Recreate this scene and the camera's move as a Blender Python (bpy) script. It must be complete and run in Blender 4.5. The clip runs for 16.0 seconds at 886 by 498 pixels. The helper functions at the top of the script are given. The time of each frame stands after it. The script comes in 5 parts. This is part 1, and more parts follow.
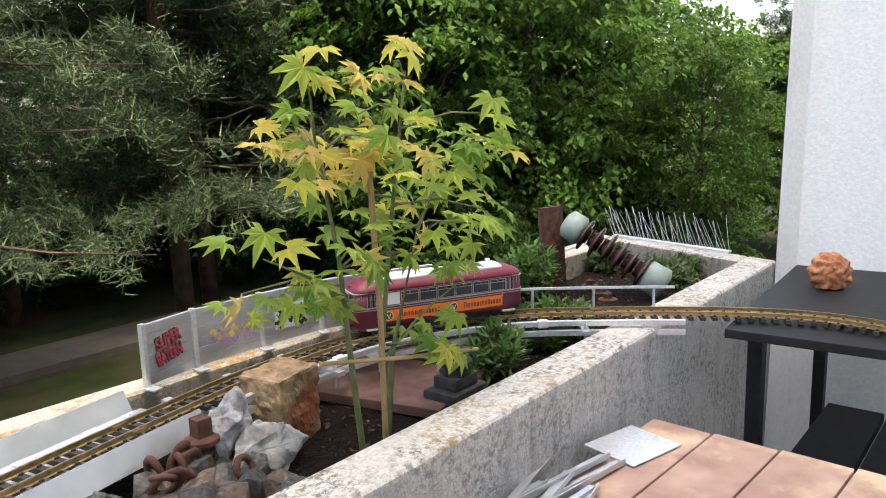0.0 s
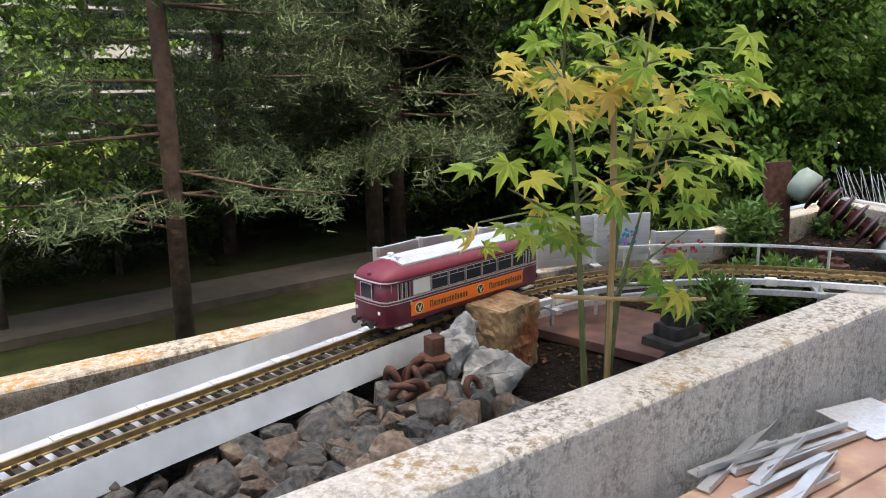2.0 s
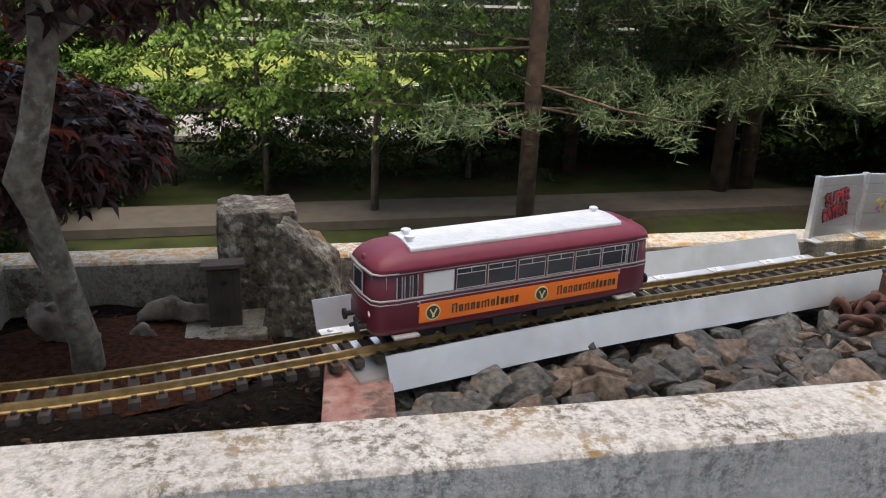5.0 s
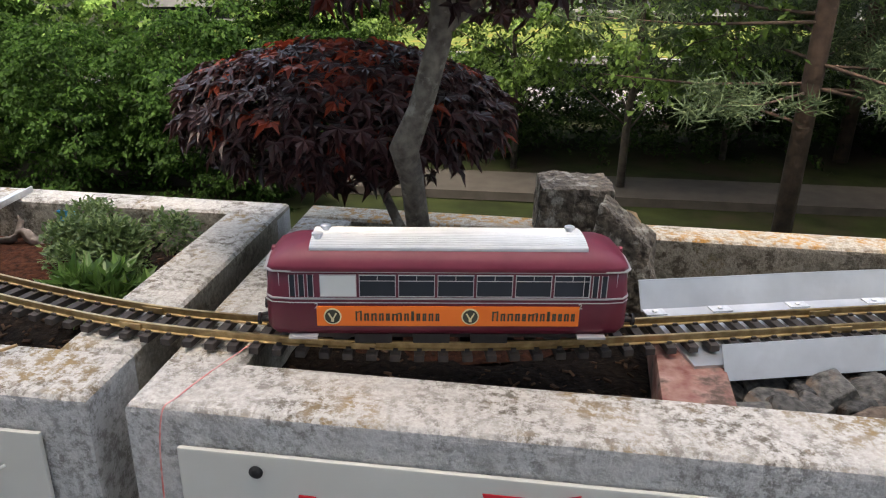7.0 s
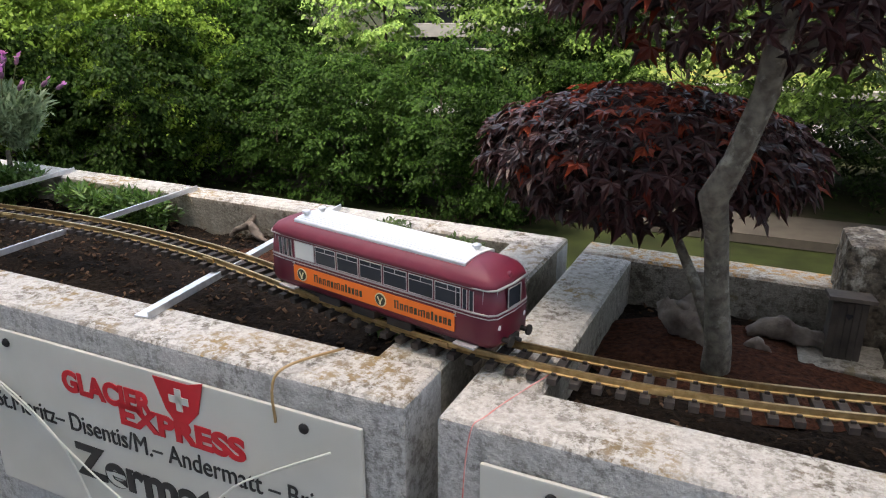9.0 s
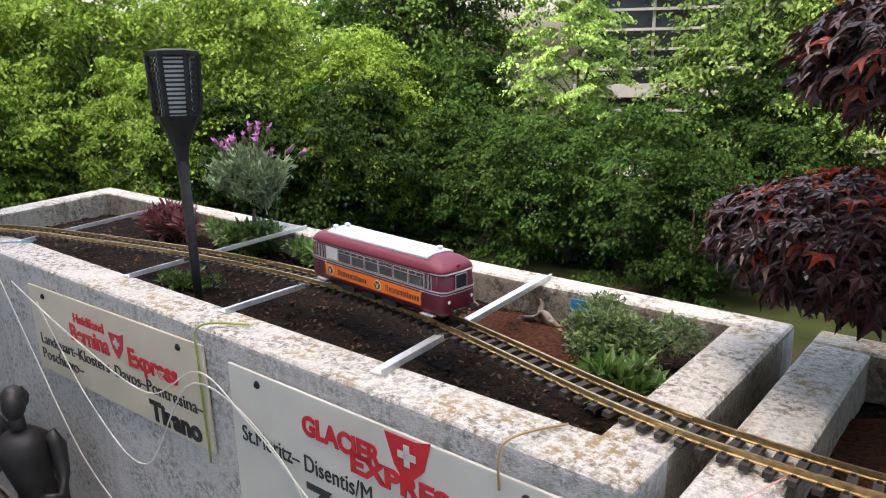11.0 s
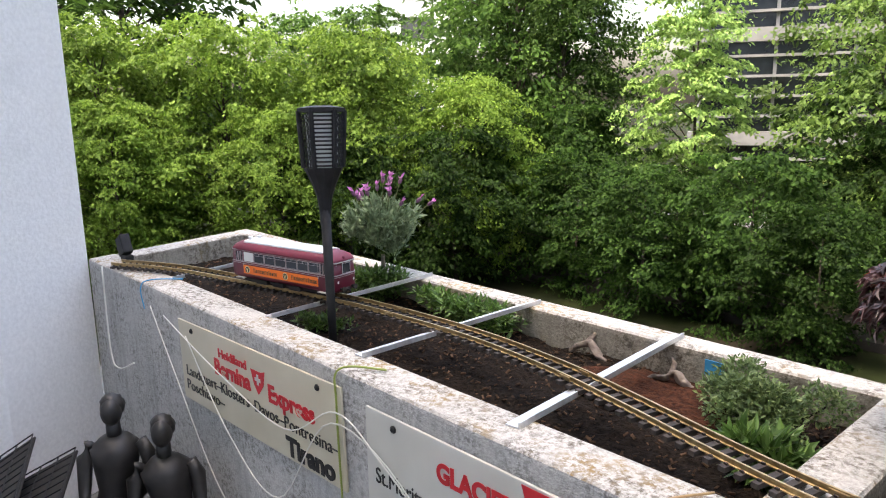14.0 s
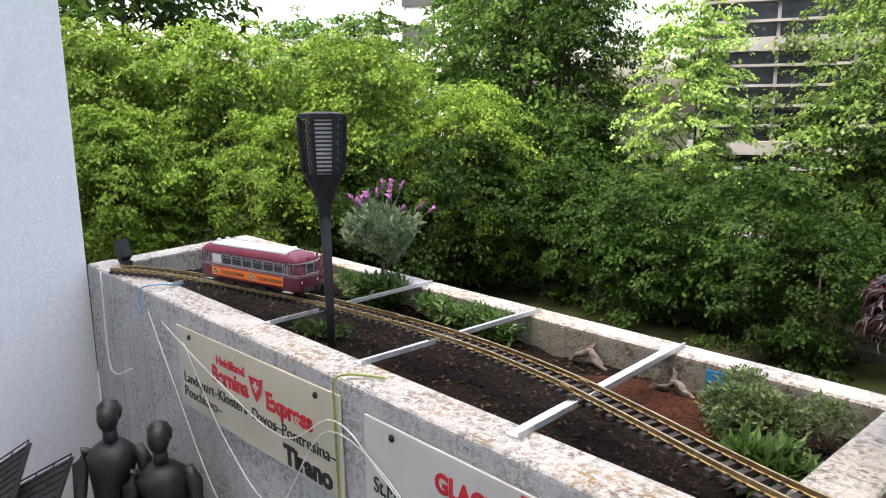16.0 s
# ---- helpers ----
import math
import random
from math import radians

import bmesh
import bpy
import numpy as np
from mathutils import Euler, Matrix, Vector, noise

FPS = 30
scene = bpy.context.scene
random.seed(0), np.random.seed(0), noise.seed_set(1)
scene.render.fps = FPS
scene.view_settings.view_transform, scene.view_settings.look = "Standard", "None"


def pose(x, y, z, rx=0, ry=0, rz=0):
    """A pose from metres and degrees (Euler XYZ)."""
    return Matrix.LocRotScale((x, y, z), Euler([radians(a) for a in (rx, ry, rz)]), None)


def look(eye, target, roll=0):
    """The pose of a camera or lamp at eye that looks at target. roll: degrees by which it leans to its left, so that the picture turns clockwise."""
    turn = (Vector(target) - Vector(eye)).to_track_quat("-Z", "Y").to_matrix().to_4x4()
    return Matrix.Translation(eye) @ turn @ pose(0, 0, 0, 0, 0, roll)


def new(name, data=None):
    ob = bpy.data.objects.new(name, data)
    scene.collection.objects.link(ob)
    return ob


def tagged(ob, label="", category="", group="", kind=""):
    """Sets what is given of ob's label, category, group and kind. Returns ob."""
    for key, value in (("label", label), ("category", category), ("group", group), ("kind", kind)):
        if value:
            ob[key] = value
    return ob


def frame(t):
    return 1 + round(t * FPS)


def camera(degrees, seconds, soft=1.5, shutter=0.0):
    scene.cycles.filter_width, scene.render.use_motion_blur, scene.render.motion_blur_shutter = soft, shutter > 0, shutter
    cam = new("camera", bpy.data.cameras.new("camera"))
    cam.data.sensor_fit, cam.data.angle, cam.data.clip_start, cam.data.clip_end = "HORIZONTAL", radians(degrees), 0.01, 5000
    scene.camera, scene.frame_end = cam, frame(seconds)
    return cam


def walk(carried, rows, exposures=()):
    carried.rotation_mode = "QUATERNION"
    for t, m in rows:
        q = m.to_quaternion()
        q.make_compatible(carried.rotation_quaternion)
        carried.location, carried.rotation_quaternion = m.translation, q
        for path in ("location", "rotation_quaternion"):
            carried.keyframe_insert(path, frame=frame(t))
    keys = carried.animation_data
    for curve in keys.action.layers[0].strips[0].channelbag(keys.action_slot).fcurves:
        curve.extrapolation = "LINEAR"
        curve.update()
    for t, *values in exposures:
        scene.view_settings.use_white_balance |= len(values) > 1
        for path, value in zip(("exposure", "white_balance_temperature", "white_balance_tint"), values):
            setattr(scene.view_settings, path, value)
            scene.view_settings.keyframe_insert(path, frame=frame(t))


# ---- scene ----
cam = camera(61.8, 16.0, soft=1.1)
PATH = [
    (0, (1.011, -0.516, 0.506), (2.261, 1.006, 0.158), -1.7),
    (0.5, (0.992, -0.504, 0.499), (2.143, 1.091, 0.133), -2.0),
    (1, (0.968, -0.493, 0.488), (2.01, 1.169, 0.1), -1.6),
    (1.5, (0.949, -0.482, 0.48), (1.887, 1.232, 0.049), -1.3),
    (2, (0.923, -0.472, 0.473), (1.76, 1.287, 0.018), -0.6),
    (2.5, (0.884, -0.465, 0.464), (1.565, 1.356, -0.008), 0.2),
    (3, (0.854, -0.466, 0.455), (1.391, 1.393, -0.053), 0.5),
    (3.5, (0.832, -0.476, 0.448), (1.24, 1.409, -0.08), 0.7),
    (3.7, (0.819, -0.48, 0.443), (1.174, 1.413, -0.096), 0.9),
    (5.8, (0.613, -0.515, 0.454), (0.42, 1.346, -0.251), 1.9),
    (6, (0.601, -0.525, 0.46), (0.35, 1.327, -0.252), 1.8),
    (6.5, (0.57, -0.542, 0.462), (0.163, 1.276, -0.266), 1.5),
    (7, (0.546, -0.556, 0.466), (-0.022, 1.214, -0.271), 1.1),
    (7.5, (0.519, -0.578, 0.471), (-0.216, 1.132, -0.262), 1.1),
    (8, (0.5, -0.589, 0.477), (-0.368, 1.059, -0.25), 0.7),
    (8.5, (0.482, -0.604, 0.479), (-0.503, 0.989, -0.22), 0.4),
    (9, (0.467, -0.623, 0.492), (-0.648, 0.894, -0.182), -0.2),
    (9.5, (0.456, -0.642, 0.501), (-0.771, 0.807, -0.125), -0.4),
    (10, (0.445, -0.658, 0.506), (-0.871, 0.727, -0.085), -0.8),
    (10.2, (0.443, -0.665, 0.512), (-0.91, 0.687, -0.07), -0.9),
    (12.3, (0.412, -0.746, 0.549), (-1.214, 0.332, 0.11), -1.3),
    (12.5, (0.412, -0.752, 0.55), (-1.223, 0.315, 0.119), -1.2),
    (13, (0.414, -0.761, 0.558), (-1.244, 0.276, 0.139), -1.3),
    (13.5, (0.413, -0.765, 0.558), (-1.253, 0.263, 0.149), -1.0),
    (14, (0.415, -0.767, 0.563), (-1.257, 0.253, 0.158), -1.1),
    (14.5, (0.413, -0.763, 0.56), (-1.266, 0.248, 0.162), -1.2),
    (15, (0.415, -0.763, 0.564), (-1.27, 0.238, 0.167), -1.5),
    (15.5, (0.409, -0.762, 0.563), (-1.267, 0.257, 0.171), -0.9),
    (16, (0.407, -0.763, 0.562), (-1.268, 0.26, 0.176), -0.7),
]
walk(cam, [(t, look(eye, target, roll)) for t, eye, target, roll in PATH],
     [(t, e, 7400, tint) for t, e, tint in ((0, 2.75, 9), (3.5, 2.35, 9), (8, 2.3, 9), (10.2, 2.6, 10), (12.3, 2.7, 12), (16, 2.75, 12))])

# ---- world and light ----
world = bpy.data.worlds.new("World")
scene.world = world
world.use_nodes = True
wn = world.node_tree
sky = wn.nodes.new("ShaderNodeTexSky")
sky.sky_type, sky.sun_disc = "NISHITA", False
sky.sun_elevation, sky.sun_rotation = radians(63), radians(182)
sky.dust_density, sky.ozone_density = 6.0, 0.5
wn.nodes["Background"].inputs[1].default_value = 0.15
wn.links.new(sky.outputs[0], wn.nodes["Background"].inputs[0])
sun = new("sun", bpy.data.lights.new("sun", "SUN"))
sun.data.energy, sun.data.angle, sun.data.color = 0.95, radians(25), (1.0, 0.96, 0.9)
sun.matrix_world = look((-0.2, -6.0, 12.0), (0, 0, 0))

# ---- plan: u runs along the planters, v outwards, both turned by TURN ----
TURN = 10.9
CU, SU = math.cos(radians(TURN)), math.sin(radians(TURN))
FLOOR, GROUND, SOIL = -0.9, -2.0, -0.085


def W(u, v, z=0.0):
    return Vector((u * CU - v * SU, u * SU + v * CU, z))


def at(u, v, z=0.0, turn=0.0):
    p = W(u, v, z)
    return pose(p.x, p.y, p.z, 0, 0, TURN + turn)


rng = random.Random(7)


# ---- materials ----
def mat(name, c1, c2=None, rough=0.7, scale=20.0, bump=0.3, metal=0.0, detail=6.0, c3=None, scale3=3.0, t3=(0.5, 0.62), island=0.0, spec=0.5, trans=0.0, coords="Object", depth=0.002, each=0.0):
    m = bpy.data.materials.new(name)
    m.use_nodes = True
    n, l = m.node_tree.nodes, m.node_tree.links
    b = n["Principled BSDF"]
    b.inputs["Roughness"].default_value, b.inputs["Metallic"].default_value = rough, metal
    b.inputs["Specular IOR Level"].default_value = spec
    tc = n.new("ShaderNodeTexCoord")
    nz = n.new("ShaderNodeTexNoise")
    nz.inputs["Scale"].default_value, nz.inputs["Detail"].default_value = scale, detail
    l.new(tc.outputs[coords], nz.inputs["Vector"])
    ramp = n.new("ShaderNodeValToRGB")
    ramp.color_ramp.elements[0].position, ramp.color_ramp.elements[1].position = 0.32, 0.68
    ramp.color_ramp.elements[0].color = (*c1, 1)
    ramp.color_ramp.elements[1].color = (*(c2 or c1), 1)
    l.new(nz.outputs["Fac"], ramp.inputs[0])
    col = ramp.outputs[0]
    if c3:
        n3 = n.new("ShaderNodeTexNoise")
        n3.inputs["Scale"].default_value, n3.inputs["Detail"].default_value = scale3, 8.0
        n3.inputs["Roughness"].default_value = 0.65
        l.new(tc.outputs[coords], n3.inputs["Vector"])
        r3 = n.new("ShaderNodeMapRange")
        r3.inputs[1].default_value, r3.inputs[2].default_value = t3
        l.new(n3.outputs["Fac"], r3.inputs[0])
        mx = n.new("ShaderNodeMix")
        mx.data_type = "RGBA"
        l.new(r3.outputs[0], mx.inputs["Factor"])
        l.new(col, mx.inputs["A"])
        mx.inputs["B"].default_value = (*c3, 1)
        col = mx.outputs["Result"]
    if island:
        g = n.new("ShaderNodeNewGeometry")
        hs = n.new("ShaderNodeHueSaturation")
        mr = n.new("ShaderNodeMapRange")
        mr.inputs[3].default_value, mr.inputs[4].default_value = 1 - island, 1 + island
        l.new(g.outputs["Random Per Island"], mr.inputs[0])
        l.new(mr.outputs[0], hs.inputs["Value"])
        l.new(col, hs.inputs["Color"])
        col = hs.outputs[0]
    if each:
        oi = n.new("ShaderNodeObjectInfo")
        hs = n.new("ShaderNodeHueSaturation")
        mr = n.new("ShaderNodeMapRange")
        mr.inputs[3].default_value, mr.inputs[4].default_value = 1 - each, 1 + each
        l.new(oi.outputs["Random"], mr.inputs[0])
        l.new(mr.outputs[0], hs.inputs["Value"])
        l.new(col, hs.inputs["Color"])
        col = hs.outputs[0]
    l.new(col, b.inputs["Base Color"])
    if bump:
        bp = n.new("ShaderNodeBump")
        bp.inputs["Strength"].default_value, bp.inputs["Distance"].default_value = bump, depth
        l.new(nz.outputs["Fac"], bp.inputs["Height"])
        l.new(bp.outputs[0], b.inputs["Normal"])
    if trans:
        b.inputs["Transmission Weight"].default_value = trans
    return m


def leafmat(name, c1, c2, rough=0.5, var=0.35, glow=0.35, spec=0.5):
    """Leaves: a principled front with some light passing through."""
    m = bpy.data.materials.new(name)
    m.use_nodes = True
    n, l = m.node_tree.nodes, m.node_tree.links
    b = n["Principled BSDF"]
    out = n["Material Output"]
    b.inputs["Roughness"].default_value, b.inputs["Specular IOR Level"].default_value = rough, spec
    g = n.new("ShaderNodeNewGeometry")
    ramp = n.new("ShaderNodeValToRGB")
    ramp.color_ramp.elements[0].color, ramp.color_ramp.elements[1].color = (*c1, 1), (*c2, 1)
    l.new(g.outputs["Random Per Island"], ramp.inputs[0])
    oi = n.new("ShaderNodeObjectInfo")
    mr = n.new("ShaderNodeMapRange")
    mr.inputs[3].default_value, mr.inputs[4].default_value = 1 - var, 1 + var
    l.new(oi.outputs["Random"], mr.inputs[0])
    hs = n.new("ShaderNodeHueSaturation")
    l.new(mr.outputs[0], hs.inputs["Value"])
    l.new(ramp.outputs[0], hs.inputs["Color"])
    l.new(hs.outputs[0], b.inputs["Base Color"])
    tr = n.new("ShaderNodeBsdfTranslucent")
    l.new(hs.outputs[0], tr.inputs["Color"])
    mx = n.new("ShaderNodeMixShader")
    mx.inputs[0].default_value = glow
    l.new(b.outputs[0], mx.inputs[1])
    l.new(tr.outputs[0], mx.inputs[2])
    l.new(mx.outputs[0], out.inputs["Surface"])
    return m


def concrete(name, light, dark, speck, lichen, amount, streak):
    """Weathered concrete: grain, dark specks in drifts, lichen patches and streaks that run down."""
    m = bpy.data.materials.new(name)
    m.use_nodes = True
    n, l = m.node_tree.nodes, m.node_tree.links
    b = n["Principled BSDF"]
    b.inputs["Roughness"].default_value, b.inputs["Specular IOR Level"].default_value = 0.93, 0.25
    tc = n.new("ShaderNodeTexCoord")

    def tex(scale, detail=5.0, rough=0.6, squash=(1, 1, 1)):
        mp = n.new("ShaderNodeMapping")
        mp.inputs["Scale"].default_value = squash
        l.new(tc.outputs["Object"], mp.inputs["Vector"])
        nz = n.new("ShaderNodeTexNoise")
        nz.inputs["Scale"].default_value, nz.inputs["Detail"].default_value, nz.inputs["Roughness"].default_value = scale, detail, rough
        l.new(mp.outputs[0], nz.inputs["Vector"])
        return nz.outputs["Fac"]

    def ranged(v, lo, hi, top=1.0):
        r = n.new("ShaderNodeMapRange")
        r.inputs[1].default_value, r.inputs[2].default_value, r.inputs[4].default_value = lo, hi, top
        l.new(v, r.inputs[0])
        return r.outputs[0]

    def times(a, c):
        q = n.new("ShaderNodeMath")
        q.operation = "MULTIPLY"
        l.new(a, q.inputs[0])
        l.new(c, q.inputs[1])
        return q.outputs[0]

    def over(fac, col, c2):
        mx = n.new("ShaderNodeMix")
        mx.data_type = "RGBA"
        l.new(fac, mx.inputs["Factor"])
        if isinstance(col, tuple):
            mx.inputs["A"].default_value = (*col, 1)
        else:
            l.new(col, mx.inputs["A"])
        mx.inputs["B"].default_value = (*c2, 1)
        return mx.outputs["Result"]

    grain = tex(150, 4)
    col = over(ranged(grain, 0.3, 0.7), light, dark)
    col = over(ranged(tex(3.5, 6), 0.45, 0.75, 0.55), col, dark)
    drift = ranged(tex(8, 6), 0.36, 0.58)
    col = over(times(ranged(tex(60, 8, 0.8), 0.47, 0.57, 0.92), drift), col, speck)
    if amount:
        col = over(times(ranged(tex(60, 6, 0.7), 0.46, 0.58), ranged(tex(6.5, 5), 0.60 - amount, 0.72 - amount)), col, lichen)
    if streak:
        col = over(ranged(tex(14, 4, 0.6, (1, 1, 0.09)), 0.52, 0.74, streak), col, speck)
    l.new(col, b.inputs["Base Color"])
    add = n.new("ShaderNodeMath")
    add.operation = "ADD"
    l.new(grain, add.inputs[0])
    l.new(tex(42, 4), add.inputs[1])
    bp = n.new("ShaderNodeBump")
    bp.inputs["Strength"].default_value, bp.inputs["Distance"].default_value = 0.9, 0.004
    l.new(add.outputs[0], bp.inputs["Height"])
    l.new(bp.outputs[0], b.inputs["Normal"])
    return m


M_rim = concrete("weathered_concrete_rim", (0.64, 0.62, 0.58), (0.42, 0.395, 0.35), (0.105, 0.085, 0.06), (0.30, 0.21, 0.10), 0.10, 0)
M_rimback = concrete("lichened_concrete_rim", (0.62, 0.58, 0.50), (0.40, 0.35, 0.27), (0.17, 0.13, 0.085), (0.48, 0.25, 0.07), 0.16, 0)
M_face = concrete("rough_painted_concrete", (0.58, 0.58, 0.565), (0.42, 0.42, 0.405), (0.20, 0.195, 0.18), (0.3, 0.3, 0.2), 0, 0.55)
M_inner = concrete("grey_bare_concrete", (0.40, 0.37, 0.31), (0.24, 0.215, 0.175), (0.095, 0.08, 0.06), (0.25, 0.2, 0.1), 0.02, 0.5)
M_white = mat("white_rendered_wall", (0.74, 0.735, 0.72), (0.83, 0.825, 0.81), 0.9, 75, 0.5, c3=(0.60, 0.60, 0.58), scale3=2.5, t3=(0.55, 0.8), depth=0.004)
M_soil = mat("dark_potting_soil", (0.005, 0.0036, 0.0027), (0.021, 0.0145, 0.0105), 1.0, 90, 1.0, c3=(0.045, 0.029, 0.02), scale3=160, t3=(0.6, 0.66), depth=0.01, spec=0.1)
M_peat = mat("reddish_peat", (0.026, 0.011, 0.007), (0.085, 0.032, 0.017), 1.0, 110, 1.0, depth=0.008, spec=0.1)
M_chip = mat("bark_chips", (0.03, 0.018, 0.010), (0.13, 0.075, 0.045), 0.95, 60, 0.3, island=0.5, spec=0.2)
M_alu = mat("brushed_aluminium", (0.62, 0.63, 0.64), (0.78, 0.79, 0.80), 0.42, 120, 0.08, metal=0.7, c3=(0.45, 0.45, 0.45), scale3=25, t3=(0.55, 0.8))
M_alup = mat("matt_aluminium_sheet", (0.52, 0.53, 0.54), (0.66, 0.67, 0.68), 0.40, 14, 0.05, metal=0.8, c3=(0.42, 0.42, 0.42), scale3=6, t3=(0.5, 0.8))
M_brass = mat("tarnished_brass_rail", (0.36, 0.25, 0.115), (0.56, 0.42, 0.22), 0.38, 90, 0.15, metal=0.85)
M_sleeper = mat("brown_plastic_sleeper", (0.022, 0.017, 0.015), (0.050, 0.040, 0.035), 0.75, 80, 0.4)
M_red = mat("wine_red_paint", (0.105, 0.008, 0.022), (0.125, 0.011, 0.027), 0.42, 30, 0.05)
M_roof = mat("wine_red_roof", (0.15, 0.012, 0.032), (0.18, 0.018, 0.040), 0.5, 40, 0.08)
M_silver = mat("ribbed_aluminium_roof", (0.72, 0.73, 0.74), (0.82, 0.83, 0.84), 0.34, 40, 0.05, metal=0.55)
M_trim = mat("light_grey_trim", (0.40, 0.375, 0.375), (0.46, 0.435, 0.435), 0.5, 40, 0.0)
M_orange = mat("orange_banner", (0.80, 0.155, 0.012), (0.86, 0.19, 0.02), 0.55, 30, 0.05)
M_ink = mat("dark_green_ink", (0.035, 0.035, 0.02), (0.05, 0.05, 0.03), 0.6, 60, 0.0)
M_cream = mat("cream_ring", (0.70, 0.62, 0.36), (0.75, 0.68, 0.42), 0.6, 60, 0.0)
M_black = mat("black_plastic", (0.008, 0.008, 0.009), (0.016, 0.016, 0.017), 0.6, 40, 0.15, spec=0.3)
M_dark = mat("black_underframe", (0.012, 0.010, 0.010), (0.03, 0.025, 0.022), 0.75, 60, 0.2)
M_glass = mat("tinted_train_glass", (0.02, 0.024, 0.03), (0.035, 0.04, 0.05), 0.12, 6, 0.0, spec=0.35)
M_blind = mat("pale_frosted_window", (0.58, 0.60, 0.58), (0.64, 0.66, 0.64), 0.3, 10, 0.0)
M_lamp = mat("clear_lens", (0.75, 0.75, 0.72), (0.8, 0.8, 0.78), 0.2, 10, 0.0)
M_sign = mat("cream_enamel_sign", (0.52, 0.48, 0.36), (0.59, 0.55, 0.43), 0.45, 6, 0.05)
M_sign2 = mat("grey_white_enamel_sign", (0.53, 0.53, 0.48), (0.60, 0.60, 0.55), 0.45, 6, 0.05)
M_signred = mat("red_sign_paint", (0.52, 0.012, 0.02), (0.58, 0.018, 0.03), 0.5, 30, 0.0)
M_signblk = mat("black_sign_paint", (0.015, 0.015, 0.015), (0.025, 0.025, 0.025), 0.5, 30, 0.0)
M_bark = mat("grey_green_bark", (0.075, 0.062, 0.048), (0.21, 0.185, 0.145), 0.95, 70, 1.0, c3=(0.30, 0.28, 0.23), scale3=30, t3=(0.54, 0.64), depth=0.005)
M_barkdk = mat("dark_tree_bark", (0.020, 0.016, 0.012), (0.06, 0.048, 0.038), 0.95, 12, 0.9, depth=0.02)
M_barkpine = mat("brown_pine_bark", (0.028, 0.018, 0.013), (0.080, 0.050, 0.036), 0.95, 9, 1.0, depth=0.03)
M_stem = mat("green_stem", (0.07, 0.10, 0.03), (0.16, 0.16, 0.06), 0.6, 50, 0.2)
M_bud = mat("dusky_flower_head", (0.10, 0.04, 0.09), (0.26, 0.12, 0.20), 0.8, 120, 0.4)
M_cane = mat("tan_bamboo_cane", (0.30, 0.19, 0.08), (0.42, 0.28, 0.13), 0.6, 40, 0.2)
M_stone = mat("grey_ballast_stone", (0.018, 0.018, 0.017), (0.105, 0.10, 0.09), 0.7, 110, 1.0, c3=(0.12, 0.075, 0.045), scale3=30, t3=(0.52, 0.7), depth=0.007, each=0.5)
M_stone2 = mat("brown_ballast_stone", (0.038, 0.025, 0.017), (0.15, 0.11, 0.08), 0.8, 110, 1.0, c3=(0.22, 0.20, 0.175), scale3=26, t3=(0.55, 0.68), depth=0.006, each=0.5)
M_post = mat("lichened_hewn_stone", (0.055, 0.043, 0.032), (0.22, 0.18, 0.135), 0.95, 85, 1.0, c3=(0.36, 0.33, 0.27), scale3=34, t3=(0.54, 0.62), depth=0.008)
M_tuff = mat("ochre_porous_stone", (0.16, 0.095, 0.045), (0.36, 0.25, 0.14), 0.95, 35, 1.0, c3=(0.30, 0.09, 0.035), scale3=6, t3=(0.5, 0.62), depth=0.012)
M_lime = mat("pale_grey_limestone", (0.20, 0.195, 0.19), (0.50, 0.49, 0.47), 0.9, 28, 1.0, depth=0.01)
M_pink = mat("pink_weathered_brick", (0.17, 0.055, 0.04), (0.40, 0.25, 0.21), 0.95, 34, 0.9, c3=(0.09, 0.06, 0.045), scale3=16, t3=(0.5, 0.62), depth=0.005)
M_rust = mat("rusty_iron", (0.035, 0.013, 0.008), (0.115, 0.045, 0.028), 0.85, 50, 0.7, depth=0.003)
M_plate = mat("red_sandstone_slab", (0.095, 0.045, 0.034), (0.165, 0.085, 0.066), 0.9, 25, 0.6, c3=(0.07, 0.045, 0.035), scale3=9, t3=(0.52, 0.7))
M_darkstone = mat("dark_cast_stone", (0.018, 0.016, 0.014), (0.05, 0.045, 0.04), 0.8, 40, 0.6, depth=0.004)
M_porc = mat("brown_glazed_porcelain", (0.035, 0.013, 0.013), (0.055, 0.022, 0.020), 0.25, 20, 0.1)
M_green = mat("grey_green_metal_cap", (0.20, 0.26, 0.23), (0.29, 0.35, 0.31), 0.7, 25, 0.5, depth=0.004)
M_wood = mat("dark_weathered_wood", (0.035, 0.028, 0.022), (0.09, 0.07, 0.055), 0.9, 30, 0.6)
M_drift = mat("pale_driftwood", (0.07, 0.05, 0.038), (0.27, 0.22, 0.18), 0.9, 30, 1.0, depth=0.008)
M_deck = mat("reddish_table_board", (0.27, 0.15, 0.11), (0.43, 0.28, 0.215), 0.65, 9, 0.2, c3=(0.55, 0.40, 0.26), scale3=3)
M_terra = mat("terracotta", (0.32, 0.105, 0.045), (0.50, 0.21, 0.10), 0.9, 60, 1.0, depth=0.006)
M_bronze = mat("dark_bronze_figure", (0.007, 0.0065, 0.006), (0.018, 0.016, 0.015), 0.5, 30, 0.3)
M_cord = mat("white_cord", (0.66, 0.66, 0.60), (0.72, 0.72, 0.66), 0.6, 30, 0.0)
M_cordg = mat("green_cord", (0.22, 0.28, 0.05), (0.28, 0.34, 0.08), 0.7, 30, 0.0)
